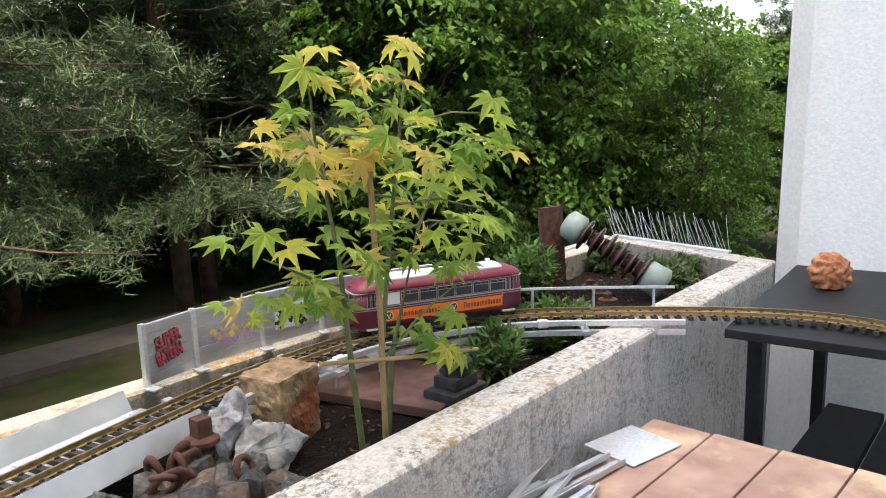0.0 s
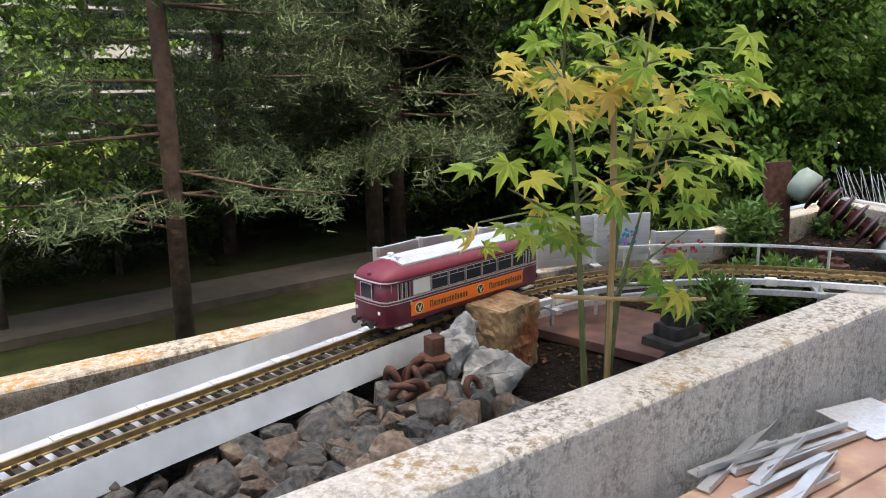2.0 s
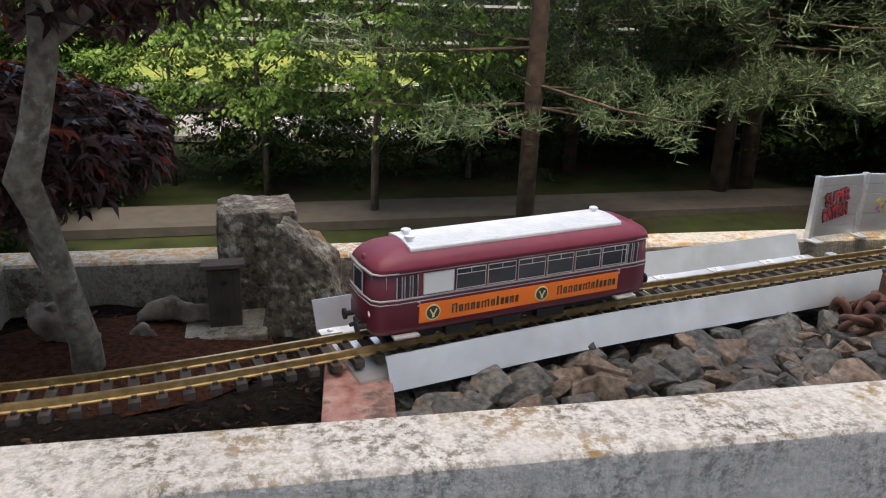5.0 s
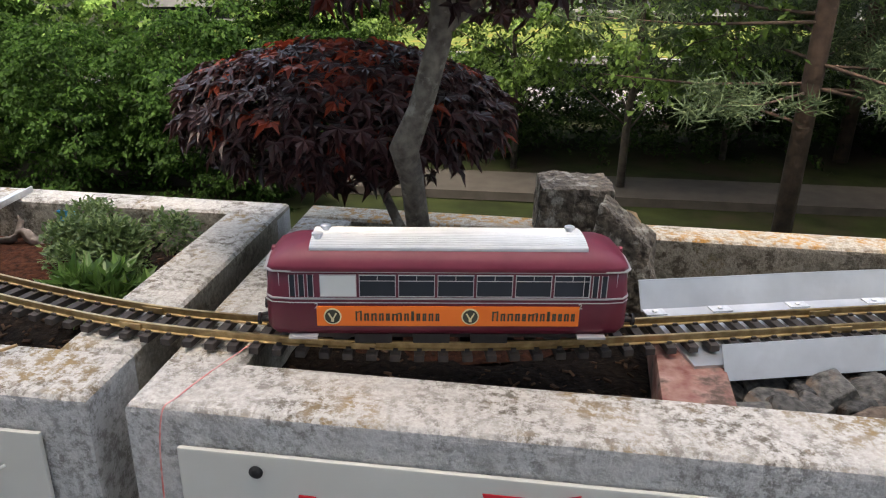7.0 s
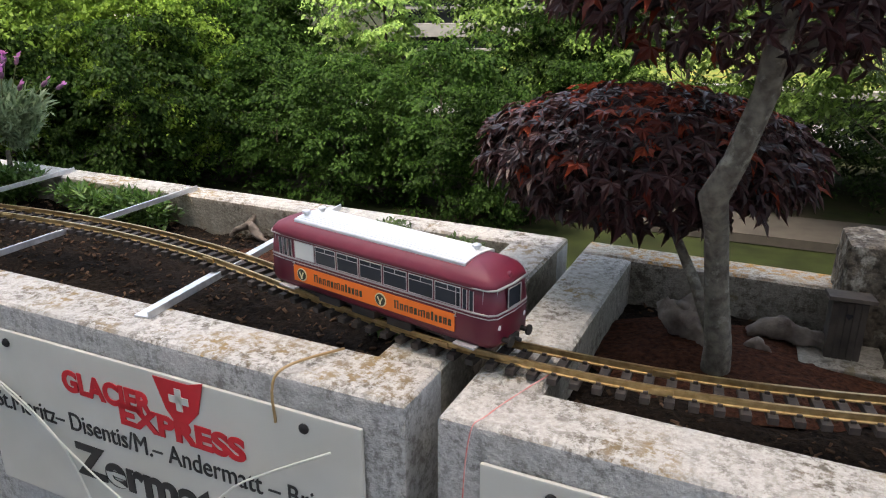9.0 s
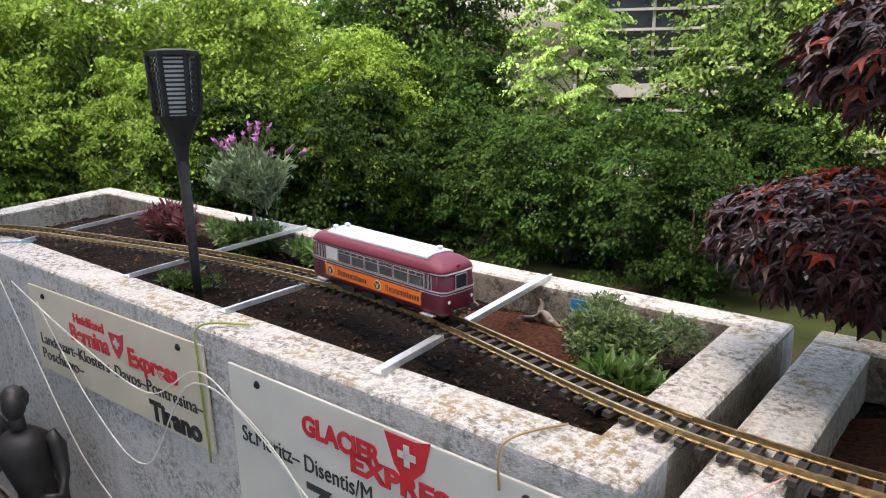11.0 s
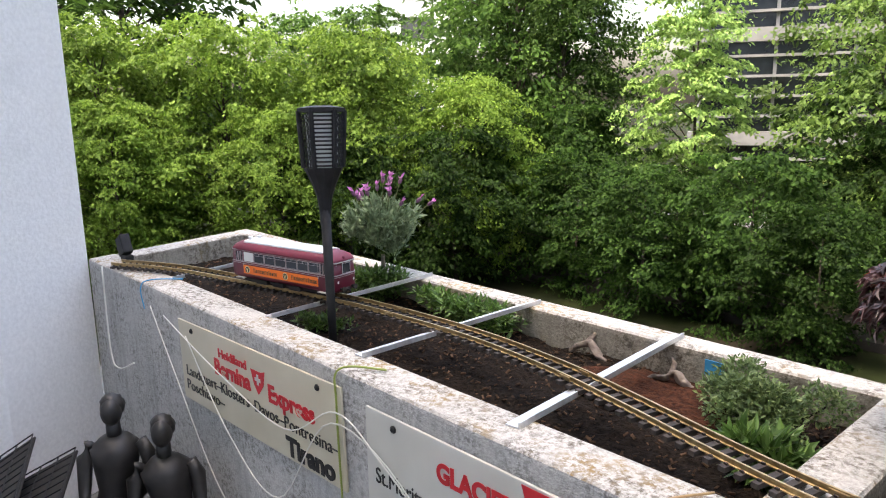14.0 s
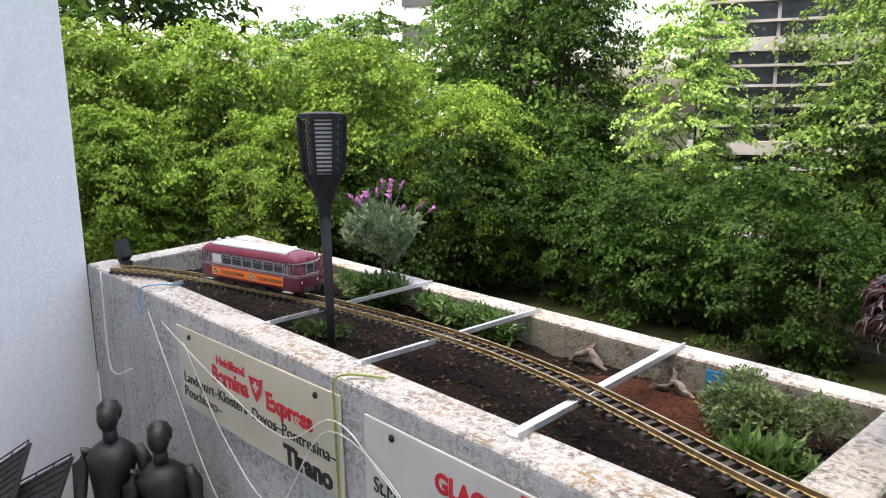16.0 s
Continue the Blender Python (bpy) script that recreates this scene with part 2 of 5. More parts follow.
M_cordr = mat("red_white_wire", (0.62, 0.16, 0.14), (0.72, 0.45, 0.42), 0.6, 60, 0.0)
M_blue = mat("blue_label", (0.02, 0.22, 0.45), (0.03, 0.30, 0.55), 0.5, 30, 0.0)
# Tree shade over the lawn is put into this near-black green.
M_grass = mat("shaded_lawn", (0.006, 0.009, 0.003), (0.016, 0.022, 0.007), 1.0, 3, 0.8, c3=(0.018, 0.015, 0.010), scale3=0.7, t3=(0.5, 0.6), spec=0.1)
# Very dark grey: shade of trees and house is held in the path's colour.
M_path = mat("shaded_grey_path", (0.014, 0.012, 0.010), (0.026, 0.023, 0.020), 0.95, 6, 0.3)
M_road = mat("pale_road", (0.10, 0.10, 0.10), (0.14, 0.14, 0.135), 0.95, 3, 0.2)
M_meadow = mat("flowering_green_roof", (0.045, 0.075, 0.018), (0.10, 0.125, 0.03), 1.0, 4, 0.6, c3=(0.16, 0.11, 0.03), scale3=2.0, t3=(0.55, 0.65), spec=0.1)
M_office = mat("dark_office_glass", (0.012, 0.015, 0.018), (0.03, 0.036, 0.042), 0.15, 1.5, 0.0, spec=0.6)
M_band = mat("pale_office_band", (0.12, 0.125, 0.125), (0.17, 0.175, 0.175), 0.6, 2, 0.1)
M_pale = mat("pale_concrete_facade", (0.55, 0.56, 0.57), (0.66, 0.67, 0.68), 0.8, 1.5, 0.1)
M_tile = mat("balcony_paving", (0.16, 0.155, 0.15), (0.24, 0.235, 0.225), 0.85, 12, 0.4)

L_broad = leafmat("broad_leaves", (0.024, 0.060, 0.012), (0.078, 0.150, 0.030), 0.6, 0.3, 0.5, 0.12)
# The next two leaf colours are darkened to carry the shade under the canopy.
L_dark = leafmat("shaded_undergrowth_leaves", (0.008, 0.018, 0.005), (0.028, 0.054, 0.012), 0.6, 0.3, 0.4, 0.1)
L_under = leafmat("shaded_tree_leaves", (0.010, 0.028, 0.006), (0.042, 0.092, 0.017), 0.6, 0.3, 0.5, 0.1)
L_bright = leafmat("bright_leaves", (0.062, 0.122, 0.016), (0.155, 0.25, 0.040), 0.55, 0.22, 0.45, 0.15)
L_mid = leafmat("fresh_green_leaves", (0.035, 0.075, 0.014), (0.12, 0.20, 0.042), 0.5, 0.25, 0.45, 0.25)
L_lime = leafmat("pale_green_leaves", (0.10, 0.19, 0.045), (0.24, 0.37, 0.10), 0.5, 0.15, 0.45, 0.25)
L_pine = leafmat("pine_needles", (0.026, 0.046, 0.024), (0.095, 0.130, 0.065), 0.6, 0.25, 0.3, 0.2)
L_maple = leafmat("yellow_green_maple_leaves", (0.17, 0.32, 0.05), (0.42, 0.50, 0.10), 0.45, 0.1, 0.5)
L_maple2 = leafmat("golden_maple_leaves", (0.56, 0.55, 0.10), (0.72, 0.52, 0.18), 0.45, 0.1, 0.5)
L_red = leafmat("dark_purple_leaves", (0.020, 0.008, 0.008), (0.092, 0.036, 0.034), 0.36, 0.1, 0.25)
L_red2 = leafmat("red_young_and_backlit_leaves", (0.15, 0.022, 0.012), (0.40, 0.070, 0.030), 0.4, 0.1, 0.4)
L_shrub = leafmat("shrub_leaves", (0.045, 0.10, 0.02), (0.15, 0.26, 0.06), 0.35, 0.15, 0.3)
L_shrub2 = leafmat("blue_green_needles", (0.055, 0.10, 0.03), (0.17, 0.24, 0.08), 0.5, 0.1, 0.25)
L_olive = leafmat("grey_green_leaves", (0.11, 0.17, 0.085), (0.27, 0.35, 0.20), 0.55, 0.1, 0.25)
L_purple = leafmat("lavender_flowers", (0.42, 0.08, 0.40), (0.72, 0.30, 0.58), 0.6, 0.1, 0.3)
L_heath = leafmat("dusky_pink_heather", (0.10, 0.025, 0.03), (0.30, 0.11, 0.12), 0.7, 0.1, 0.2)


# ---- mesh helpers ----
def mesh_of(name, bm, material, smooth=False):
    me = bpy.data.meshes.new(name)
    bmesh.ops.recalc_face_normals(bm, faces=bm.faces)
    bm.to_mesh(me)
    bm.free()
    for mm in (material if isinstance(material, (list, tuple)) else [material]):
        me.materials.append(mm)
    if smooth:
        for p in me.polygons:
            p.use_smooth = True
    return me


def part(name, bm, material, parent, label="", smooth=False):
    ob = new(name, bm if isinstance(bm, bpy.types.Mesh) else mesh_of(name, bm, material, smooth))
    ob.parent = parent
    return tagged(ob, label) if label else ob


def thing(name, m, label, category, group="", kind=""):
    ob = new(name)
    ob.empty_display_size = 0.02
    ob.matrix_world = m
    return tagged(ob, label, category, group, kind)


def solid(name, bm, material, m, label="", category="", group="", kind="", smooth=False):
    ob = new(name, bm if isinstance(bm, bpy.types.Mesh) else mesh_of(name, bm, material, smooth))
    ob.matrix_world = m
    return tagged(ob, label, category, group, kind)


def B():
    return bmesh.new()


def box(bm, c, s, rot=None, bevel=0.0, mi=0):
    r = bmesh.ops.create_cube(bm, size=1.0)
    vs = r["verts"]
    bmesh.ops.scale(bm, vec=s, verts=vs)
    if bevel:
        es = {e for v in vs for e in v.link_edges}
        b = bmesh.ops.bevel(bm, geom=list(es), offset=bevel, segments=2, affect="EDGES", profile=0.7)
        vs = list({v for v in vs if v.is_valid} | set(b["verts"]))
    if rot is not None:
        bmesh.ops.rotate(bm, cent=(0, 0, 0), matrix=rot, verts=vs)
    bmesh.ops.translate(bm, vec=c, verts=vs)
    if mi:
        for f in {f for v in vs for f in v.link_faces}:
            f.material_index = mi
    return bm


def tube(bm, pts, rads, seg=8, cap=True):
    pts = [Vector(p) for p in pts]
    rings = []
    for i, p in enumerate(pts):
        d = (pts[min(i + 1, len(pts) - 1)] - pts[max(i - 1, 0)]).normalized()
        a = d.orthogonal() if abs(d.z) > 0.9 else d.cross(Vector((0, 0, 1)))
        a.normalize()
        b = d.cross(a)
        r = rads[i] if isinstance(rads, (list, tuple)) else rads
        rings.append([bm.verts.new(p + (a * math.cos(2 * math.pi * k / seg) + b * math.sin(2 * math.pi * k / seg)) * r) for k in range(seg)])
    for q, w in zip(rings, rings[1:]):
        for k in range(seg):
            bm.faces.new((q[k], q[(k + 1) % seg], w[(k + 1) % seg], w[k]))
    if cap:
        bm.faces.new(rings[0][::-1])
        bm.faces.new(rings[-1])
    return bm


def lathe(bm, prof, seg=20, m=Matrix()):
    rings = [[bm.verts.new(m @ Vector((r * math.cos(2 * math.pi * k / seg), r * math.sin(2 * math.pi * k / seg), z))) for k in range(seg)] for r, z in prof]
    for q, w in zip(rings, rings[1:]):
        for k in range(seg):
            bm.faces.new((q[k], q[(k + 1) % seg], w[(k + 1) % seg], w[k]))
    bm.faces.new(rings[0][::-1])
    bm.faces.new(rings[-1])
    return bm


def prism(bm, pts, axis_lo, axis_hi, up=lambda a, b, c: (a, b, c)):
    lo = [bm.verts.new(up(a, b, axis_lo)) for a, b in pts]
    hi = [bm.verts.new(up(a, b, axis_hi)) for a, b in pts]
    bm.faces.new(lo[::-1])
    bm.faces.new(hi)
    n = len(pts)
    for i in range(n):
        bm.faces.new((lo[i], lo[(i + 1) % n], hi[(i + 1) % n], hi[i]))
    return bm


def rock_mesh(name, material, r, size, n=16, rough=0.0, blocky=1.0):
    bm = B()
    for _ in range(n):
        v = Vector((r.gauss(0, 1), r.gauss(0, 1), r.gauss(0, 1))).normalized()
        v = Vector([math.copysign(abs(c) ** blocky, c) for c in v])
        bm.verts.new((v.x * size[0], v.y * size[1], v.z * size[2]))
    res = bmesh.ops.convex_hull(bm, input=bm.verts)
    bmesh.ops.delete(bm, geom=[v for v in bm.verts if not v.link_faces], context="VERTS")
    bmesh.ops.bevel(bm, geom=list(bm.edges), offset=min(size) * 0.035, segments=1, affect="EDGES")
    if rough:
        bmesh.ops.triangulate(bm, faces=bm.faces)
        for _ in range(3):
            bmesh.ops.subdivide_edges(bm, edges=[e for e in bm.edges if e.calc_length() > min(size) * 0.25], cuts=1)
            bmesh.ops.triangulate(bm, faces=bm.faces)
        for v in bm.verts:
            v.co += v.co.normalized() * (noise.noise(v.co * 30 / (min(size) * 20)) * rough + noise.noise(v.co * 90 / (min(size) * 20)) * rough * 0.5)
    return mesh_of(name, bm, material)


def leaves(bm, pts, size, r, mi=None, long=1.0, droop=0.3):
    """A folded leaf of four triangles at each point (place, outward way)."""
    for p, out in pts:
        s = size * r.uniform(0.6, 1.3)
        d = Vector((r.gauss(0, 1), r.gauss(0, 1), r.gauss(0, 0.6))) + out * 0.8
        d.z -= droop
        d.normalize()
        w = d.cross(Vector((r.gauss(0, 0.5), r.gauss(0, 0.5), 1))).normalized()
        up = w.cross(d)
        a = bm.verts.new(p)
        b = bm.verts.new(p + d * s * 0.5 * long + w * s * 0.30 + up * s * 0.06)
        c = bm.verts.new(p + d * s * long - up * s * 0.12)
        e = bm.verts.new(p + d * s * 0.5 * long - w * s * 0.30 + up * s * 0.06)
        f1 = bm.faces.new((a, b, c))
        f2 = bm.faces.new((a, c, e))
        if mi is not None:
            k = mi(p)
            f1.material_index = f2.material_index = k


def clump_points(r, n, centre, rad, shell=0.55):
    out = []
    for _ in range(n):
        d = Vector((r.gauss(0, 1), r.gauss(0, 1), r.gauss(0, 1))).normalized()
        k = shell + (1 - shell) * r.random() ** 0.6
        out.append((Vector(centre) + Vector((d.x * rad[0], d.y * rad[1], d.z * rad[2])) * k, d))
    return out


def maple_leaf(bm, p, d, up, s, mi=0, lobes=7):
    w = d.cross(up).normalized()
    up = w.cross(d).normalized()
    c = bm.verts.new(p + d * s * 0.12)
    ring = []
    for i in range(lobes):
        a = radians(-118 + 236 * i / (lobes - 1))
        ln = s * (1.0 - 0.42 * abs(i - (lobes - 1) / 2) / ((lobes - 1) / 2))
        tip = p + d * s * 0.12 + (d * math.cos(a) + w * math.sin(a)) * ln - up * ln * 0.22
        nk = None
        if i < lobes - 1:
            a2 = radians(-118 + 236 * (i + 0.5) / (lobes - 1))
            nk = p + d * s * 0.12 + (d * math.cos(a2) + w * math.sin(a2)) * s * 0.42
        sides = [p + d * s * 0.12 + (d * math.cos(a + k) + w * math.sin(a + k)) * ln * 0.55 + up * s * 0.03 for k in (-0.25, 0.25)]
        ring += [bm.verts.new(sides[0]), bm.verts.new(tip), bm.verts.new(sides[1])]
        if nk is not None:
            ring.append(bm.verts.new(nk))
    for a, b in zip(ring, ring[1:]):
        bm.faces.new((c, a, b)).material_index = mi


def words(name, text, size, material, parent, m, label="", bold=0.0, width=None, shear=0.0):
    cu = bpy.data.curves.new(name, "FONT")
    cu.body, cu.size, cu.extrude, cu.offset, cu.shear = text, size, 0.0008, bold, shear
    tmp = bpy.data.objects.new("tmp", cu)
    scene.collection.objects.link(tmp)
    bpy.context.view_layer.update()
    me = bpy.data.meshes.new_from_object(tmp.evaluated_get(bpy.context.evaluated_depsgraph_get()))
    bpy.data.objects.remove(tmp)
    me.materials.clear()
    me.materials.append(material)
    if width:
        xs = [v.co.x for v in me.vertices]
        k = width / (max(xs) - min(xs))
        for v in me.vertices:
            v.co.x *= k
    ob = new(name, me)
    ob.parent = parent
    ob.matrix_local = m
    return tagged(ob, label) if label else ob


# ---- planters ----
def planter(name, ul_f, ul_b, ur_f, ur_b, label, back_mat):
    """A concrete trough: four walls with worn, rounded rims, open at the top."""
    D, TF, TB, TE = 0.715, 0.105, 0.075, 0.10
    root = thing(name, at(0, 0, 0), label, "planter")

    def wall(nm, quad, rim, n=40):
        bm = B()
        (a, b, c, d) = [Vector((x, y, 0)) for x, y in quad]
        box_lo = FLOOR
        lo = [bm.verts.new((p.x, p.y, box_lo)) for p in (a, b, c, d)]
        hi = [bm.verts.new((p.x, p.y, 0)) for p in (a, b, c, d)]
        bm.faces.new(lo[::-1])
        top = bm.faces.new(hi)
        for i in range(4):
            bm.faces.new((lo[i], lo[(i + 1) % 4], hi[(i + 1) % 4], hi[i]))
        bmesh.ops.bevel(bm, geom=[e for e in top.edges], offset=0.012, segments=3, affect="EDGES", profile=0.6)
        bmesh.ops.recalc_face_normals(bm, faces=bm.faces)
        mid = (a + b + c + d) / 4
        for f in bm.faces:
            cc = f.calc_center_median()
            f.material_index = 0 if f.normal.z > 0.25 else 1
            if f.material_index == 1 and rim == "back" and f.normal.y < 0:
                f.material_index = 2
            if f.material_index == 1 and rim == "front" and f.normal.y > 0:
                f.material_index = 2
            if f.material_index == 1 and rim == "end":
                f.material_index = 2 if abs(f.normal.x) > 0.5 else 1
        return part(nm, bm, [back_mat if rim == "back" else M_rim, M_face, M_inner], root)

    k = lambda l, r_, v: l + (r_ - l) * v / D
    wall("front_wall", [(ul_f, 0), (ur_f, 0), (k(ur_f, ur_b, TF), TF), (k(ul_f, ul_b, TF), TF)], "front")
    wall("back_wall", [(k(ul_f, ul_b, D - TB), D - TB), (k(ur_f, ur_b, D - TB), D - TB), (ur_b, D), (ul_b, D)], "back")
    for nm, x0, x1, sgn in (("end_wall", ul_f, ul_b, 1), ("end_wall", ur_f, ur_b, -1)):
        wall(nm, [(k(x0, x1, TF + 0.001), TF + 0.001), (k(x0, x1, TF + 0.001) + sgn * TE, TF + 0.001), (k(x0, x1, D - TB - 0.001) + sgn * TE, D - TB - 0.001), (k(x0, x1, D - TB - 0.001), D - TB - 0.001)], "end")
    # soil bed
    bm = B()
    nx, ny = 150, 40
    g = [[None] * (ny + 1) for _ in range(nx + 1)]
    for i in range(nx + 1):
        for j in range(ny + 1):
            v = TF - 0.03 + (D - TF - TB + 0.06) * j / ny
            u = k(ul_f, ul_b, v) + 0.03 + (k(ur_f, ur_b, v) - k(ul_f, ul_b, v) - 0.06) * i / nx
            h = noise.noise(Vector((u * 6, v * 6, 1))) * 0.014 + noise.noise(Vector((u * 26, v * 26, 4))) * 0.009 + noise.noise(Vector((u * 75, v * 75, 8))) * 0.005
            g[i][j] = bm.verts.new((u, v, SOIL + h))
    for i in range(nx):
        for j in range(ny):
            bm.faces.new((g[i][j], g[i + 1][j], g[i + 1][j + 1], g[i][j + 1]))
    part("soil", bm, M_soil, root, "dark crumbly potting soil", smooth=True)
    bm = B()
    r = random.Random(len(name))
    for _ in range(2200):
        v = r.uniform(TF, D - TB)
        u = r.uniform(k(ul_f, ul_b, v) + TE, k(ur_f, ur_b, v) - TE)
        z = SOIL + noise.noise(Vector((u * 6, v * 6, 1))) * 0.014 + 0.004
        s = r.uniform(0.004, 0.013)
        box(bm, (u, v, z), (s, s * r.uniform(0.25, 0.5), s * 0.25), Euler((r.uniform(-0.5, 0.5), r.uniform(-0.5, 0.5), r.uniform(0, 6))).to_matrix())
    tagged(part("bark_litter", bm, M_chip, root, "loose brown bark chips"), kind="stuff")
    return root


planter("concrete_planter", 0.0, 0.0, 3.50, 3.74, "long weathered concrete planter with stained rim and dark soil", M_rimback)
planter("concrete_planter", -2.60, -2.74, -0.046, -0.046, "long lichen-spotted concrete planter with signs on its front", M_rim)

# ---- balcony floor, house walls and pillars ----
bm = B()
box(bm, (0.5, -1.18, FLOOR - 0.1), (9.0, 3.8, 0.2))
solid("floor", bm, M_tile, at(0, 0, 0), "grey balcony paving", "floor", kind="structure")
# Unseen wall, raised until it keeps the sun off the planters.
bm = B()
box(bm, (0.5, -3.2, 5.0), (24.0, 0.25, 14.0))
solid("wall_house", bm, M_white, at(0, 0, 0), "tall white rendered house wall behind the balcony", "wall", kind="structure")
bm = B()
prism(bm, [(-2.60, -0.004), (-2.75, -0.004), (-4.2, 0.05), (-4.2, -3.0), (-2.50, -3.0), (-2.44, -0.35)], FLOOR, 2.4)
solid("wall_left", bm, M_white, at(0, 0, 0), "white rendered party wall beside the planter", "wall", kind="structure")
bm = B()
prism(bm, [(3.42, -0.004), (3.50, -0.05), (3.70, -3.0), (4.9, -3.0), (4.9, -0.004)], FLOOR, 2.4)
for v_ in bm.verts:
    if v_.co.z > 1 and v_.co.x < 4:
        v_.co.x += 0.19
solid("wall_right", bm, M_white, at(0, 0, 0), "white rendered party wall with rain streaks", "wall", kind="structure")

# ---- track ----
CENTRE = [(-2.32, -.43), (-2.114, -.280), (-1.87, -.163), (-1.418, .025), (-1.01, .136), (-.70, .17), (-.45, .163), (-.25, .15), (-.1, .149), (.021, .163), (.18, .196), (.344, .25), (.56, .35), (.88, .51), (1.12, .613), (1.41, .738), (1.61, .812), (1.84, .863), (2.05, .85), (2.28, .76), (2.46, .61), (2.6, .47), (2.69, .36), (2.755, .25), (2.78, .15), (2.78, -.1)]
RAIL = 0.025


def smooth_line(P):
    P = np.array(P)
    Q = np.vstack([2 * P[0] - P[1], P, 2 * P[-1] - P[-2]])
    out = []
    for i in range(1, len(Q) - 2):
        p0, p1, p2, p3 = Q[i - 1:i + 3]
        for t in np.linspace(0, 1, 40, endpoint=False):
            out.append(.5 * ((2 * p1) + (-p0 + p2) * t + (2 * p0 - 5 * p1 + 4 * p2 - p3) * t * t + (-p0 + 3 * p1 - 3 * p2 + p3) * t ** 3))
    out.append(P[-1])
    D = np.array(out)
    seg = np.r_[0, np.cumsum(np.hypot(*np.diff(D, axis=0).T))]
    S = np.arange(0, seg[-1], .01)
    D = np.c_[np.interp(S, seg, D[:, 0]), np.interp(S, seg, D[:, 1])]
    k = np.exp(-np.linspace(-2, 2, 17) ** 2)
    k /= k.sum()
    P2 = np.vstack([D[0] + (D[0] - D[1]) * np.arange(8, 0, -1)[:, None], D, D[-1] + (D[-1] - D[-2]) * np.arange(1, 9)[:, None]])
    D = np.c_[np.convolve(P2[:, 0], k, "valid"), np.convolve(P2[:, 1], k, "valid")]
    return D, np.r_[0, np.cumsum(np.hypot(*np.diff(D, axis=0).T))]


LINE, LEN = smooth_line(CENTRE)


def on(s, off=0.0, z=0.0):
    """A place on the track, off metres to the left of its way, and its heading in degrees."""
    x, y = np.interp(s, LEN, LINE[:, 0]), np.interp(s, LEN, LINE[:, 1])
    x1, y1 = np.interp(s + .01, LEN, LINE[:, 0]), np.interp(s + .01, LEN, LINE[:, 1])
    x0, y0 = np.interp(s - .01, LEN, LINE[:, 0]), np.interp(s - .01, LEN, LINE[:, 1])
    a = math.atan2(y1 - y0, x1 - x0)
    return Vector((x - math.sin(a) * off, y + math.cos(a) * off, z)), math.degrees(a)


def sweep(bm, s0, s1, off, prof, step=0.02):
    """A profile of (across, height) carried along the track."""
    n = max(2, int((s1 - s0) / step))
    rings = []
    for i in range(n + 1):
        s = s0 + (s1 - s0) * i / n
        rings.append([bm.verts.new(on(s, off + a)[0] + Vector((0, 0, z))) for a, z in prof])
    m = len(prof)
    for q, w in zip(rings, rings[1:]):
        for k in range(m):
            bm.faces.new((q[k], q[(k + 1) % m], w[(k + 1) % m], w[k]))
    bm.faces.new(rings[0][::-1])
    bm.faces.new(rings[-1])
    return bm


track = thing("railway_track", Matrix(), "garden railway track of brass rails on brown sleepers", "railway track")
RPROF = [(-.0035, .014), (.0035, .014), (.0035, .0155), (.0011, .0165), (.0011, .0215), (.0019, .0225), (.0019, RAIL), (-.0019, RAIL), (-.0019, .0225), (-.0011, .0215), (-.0011, .0165), (-.0035, .0155)]
for off in (-0.0235, 0.0235):
    part("rail", sweep(B(), 0.005, LEN[-1] - 0.02, off, RPROF), M_brass, track, "tarnished brass rail")
bm = B()
box(bm, (0, 0, 0.0095), (0.0125, 0.079, 0.009), bevel=0.0012)
for sgn in (-1, 1):
    for q in (-1, 1):
        box(bm, (0, sgn * 0.0235 + q * 0.0055, 0.0155), (0.006, 0.0035, 0.004))
me_sl = mesh_of("sleeper", bm, M_sleeper)
s = 0.02
while s < LEN[-1] - 0.02:
    p, a = on(s)
    ob = part("sleeper", me_sl, None, track)
    ob.matrix_local = pose(p.x, p.y, 0, 0, 0, a + rng.uniform(-0.6, 0.6))
    s += 0.0285
bm = B()
box(bm, (0, 0, 0.019), (0.030, 0.009, 0.0075), bevel=0.001)
me_j = mesh_of("rail_joint", bm, M_brass)
for s in (0.62, 1.22, 1.82, 2.36, 2.66, 3.28, 3.9, 4.5, 5.1):
    for off in (-.0235, .0235):
        p, a = on(s, off)
        ob = part("rail_joint", me_j, None, track)
        ob.matrix_local = pose(p.x, p.y, 0, 0, 0, a)


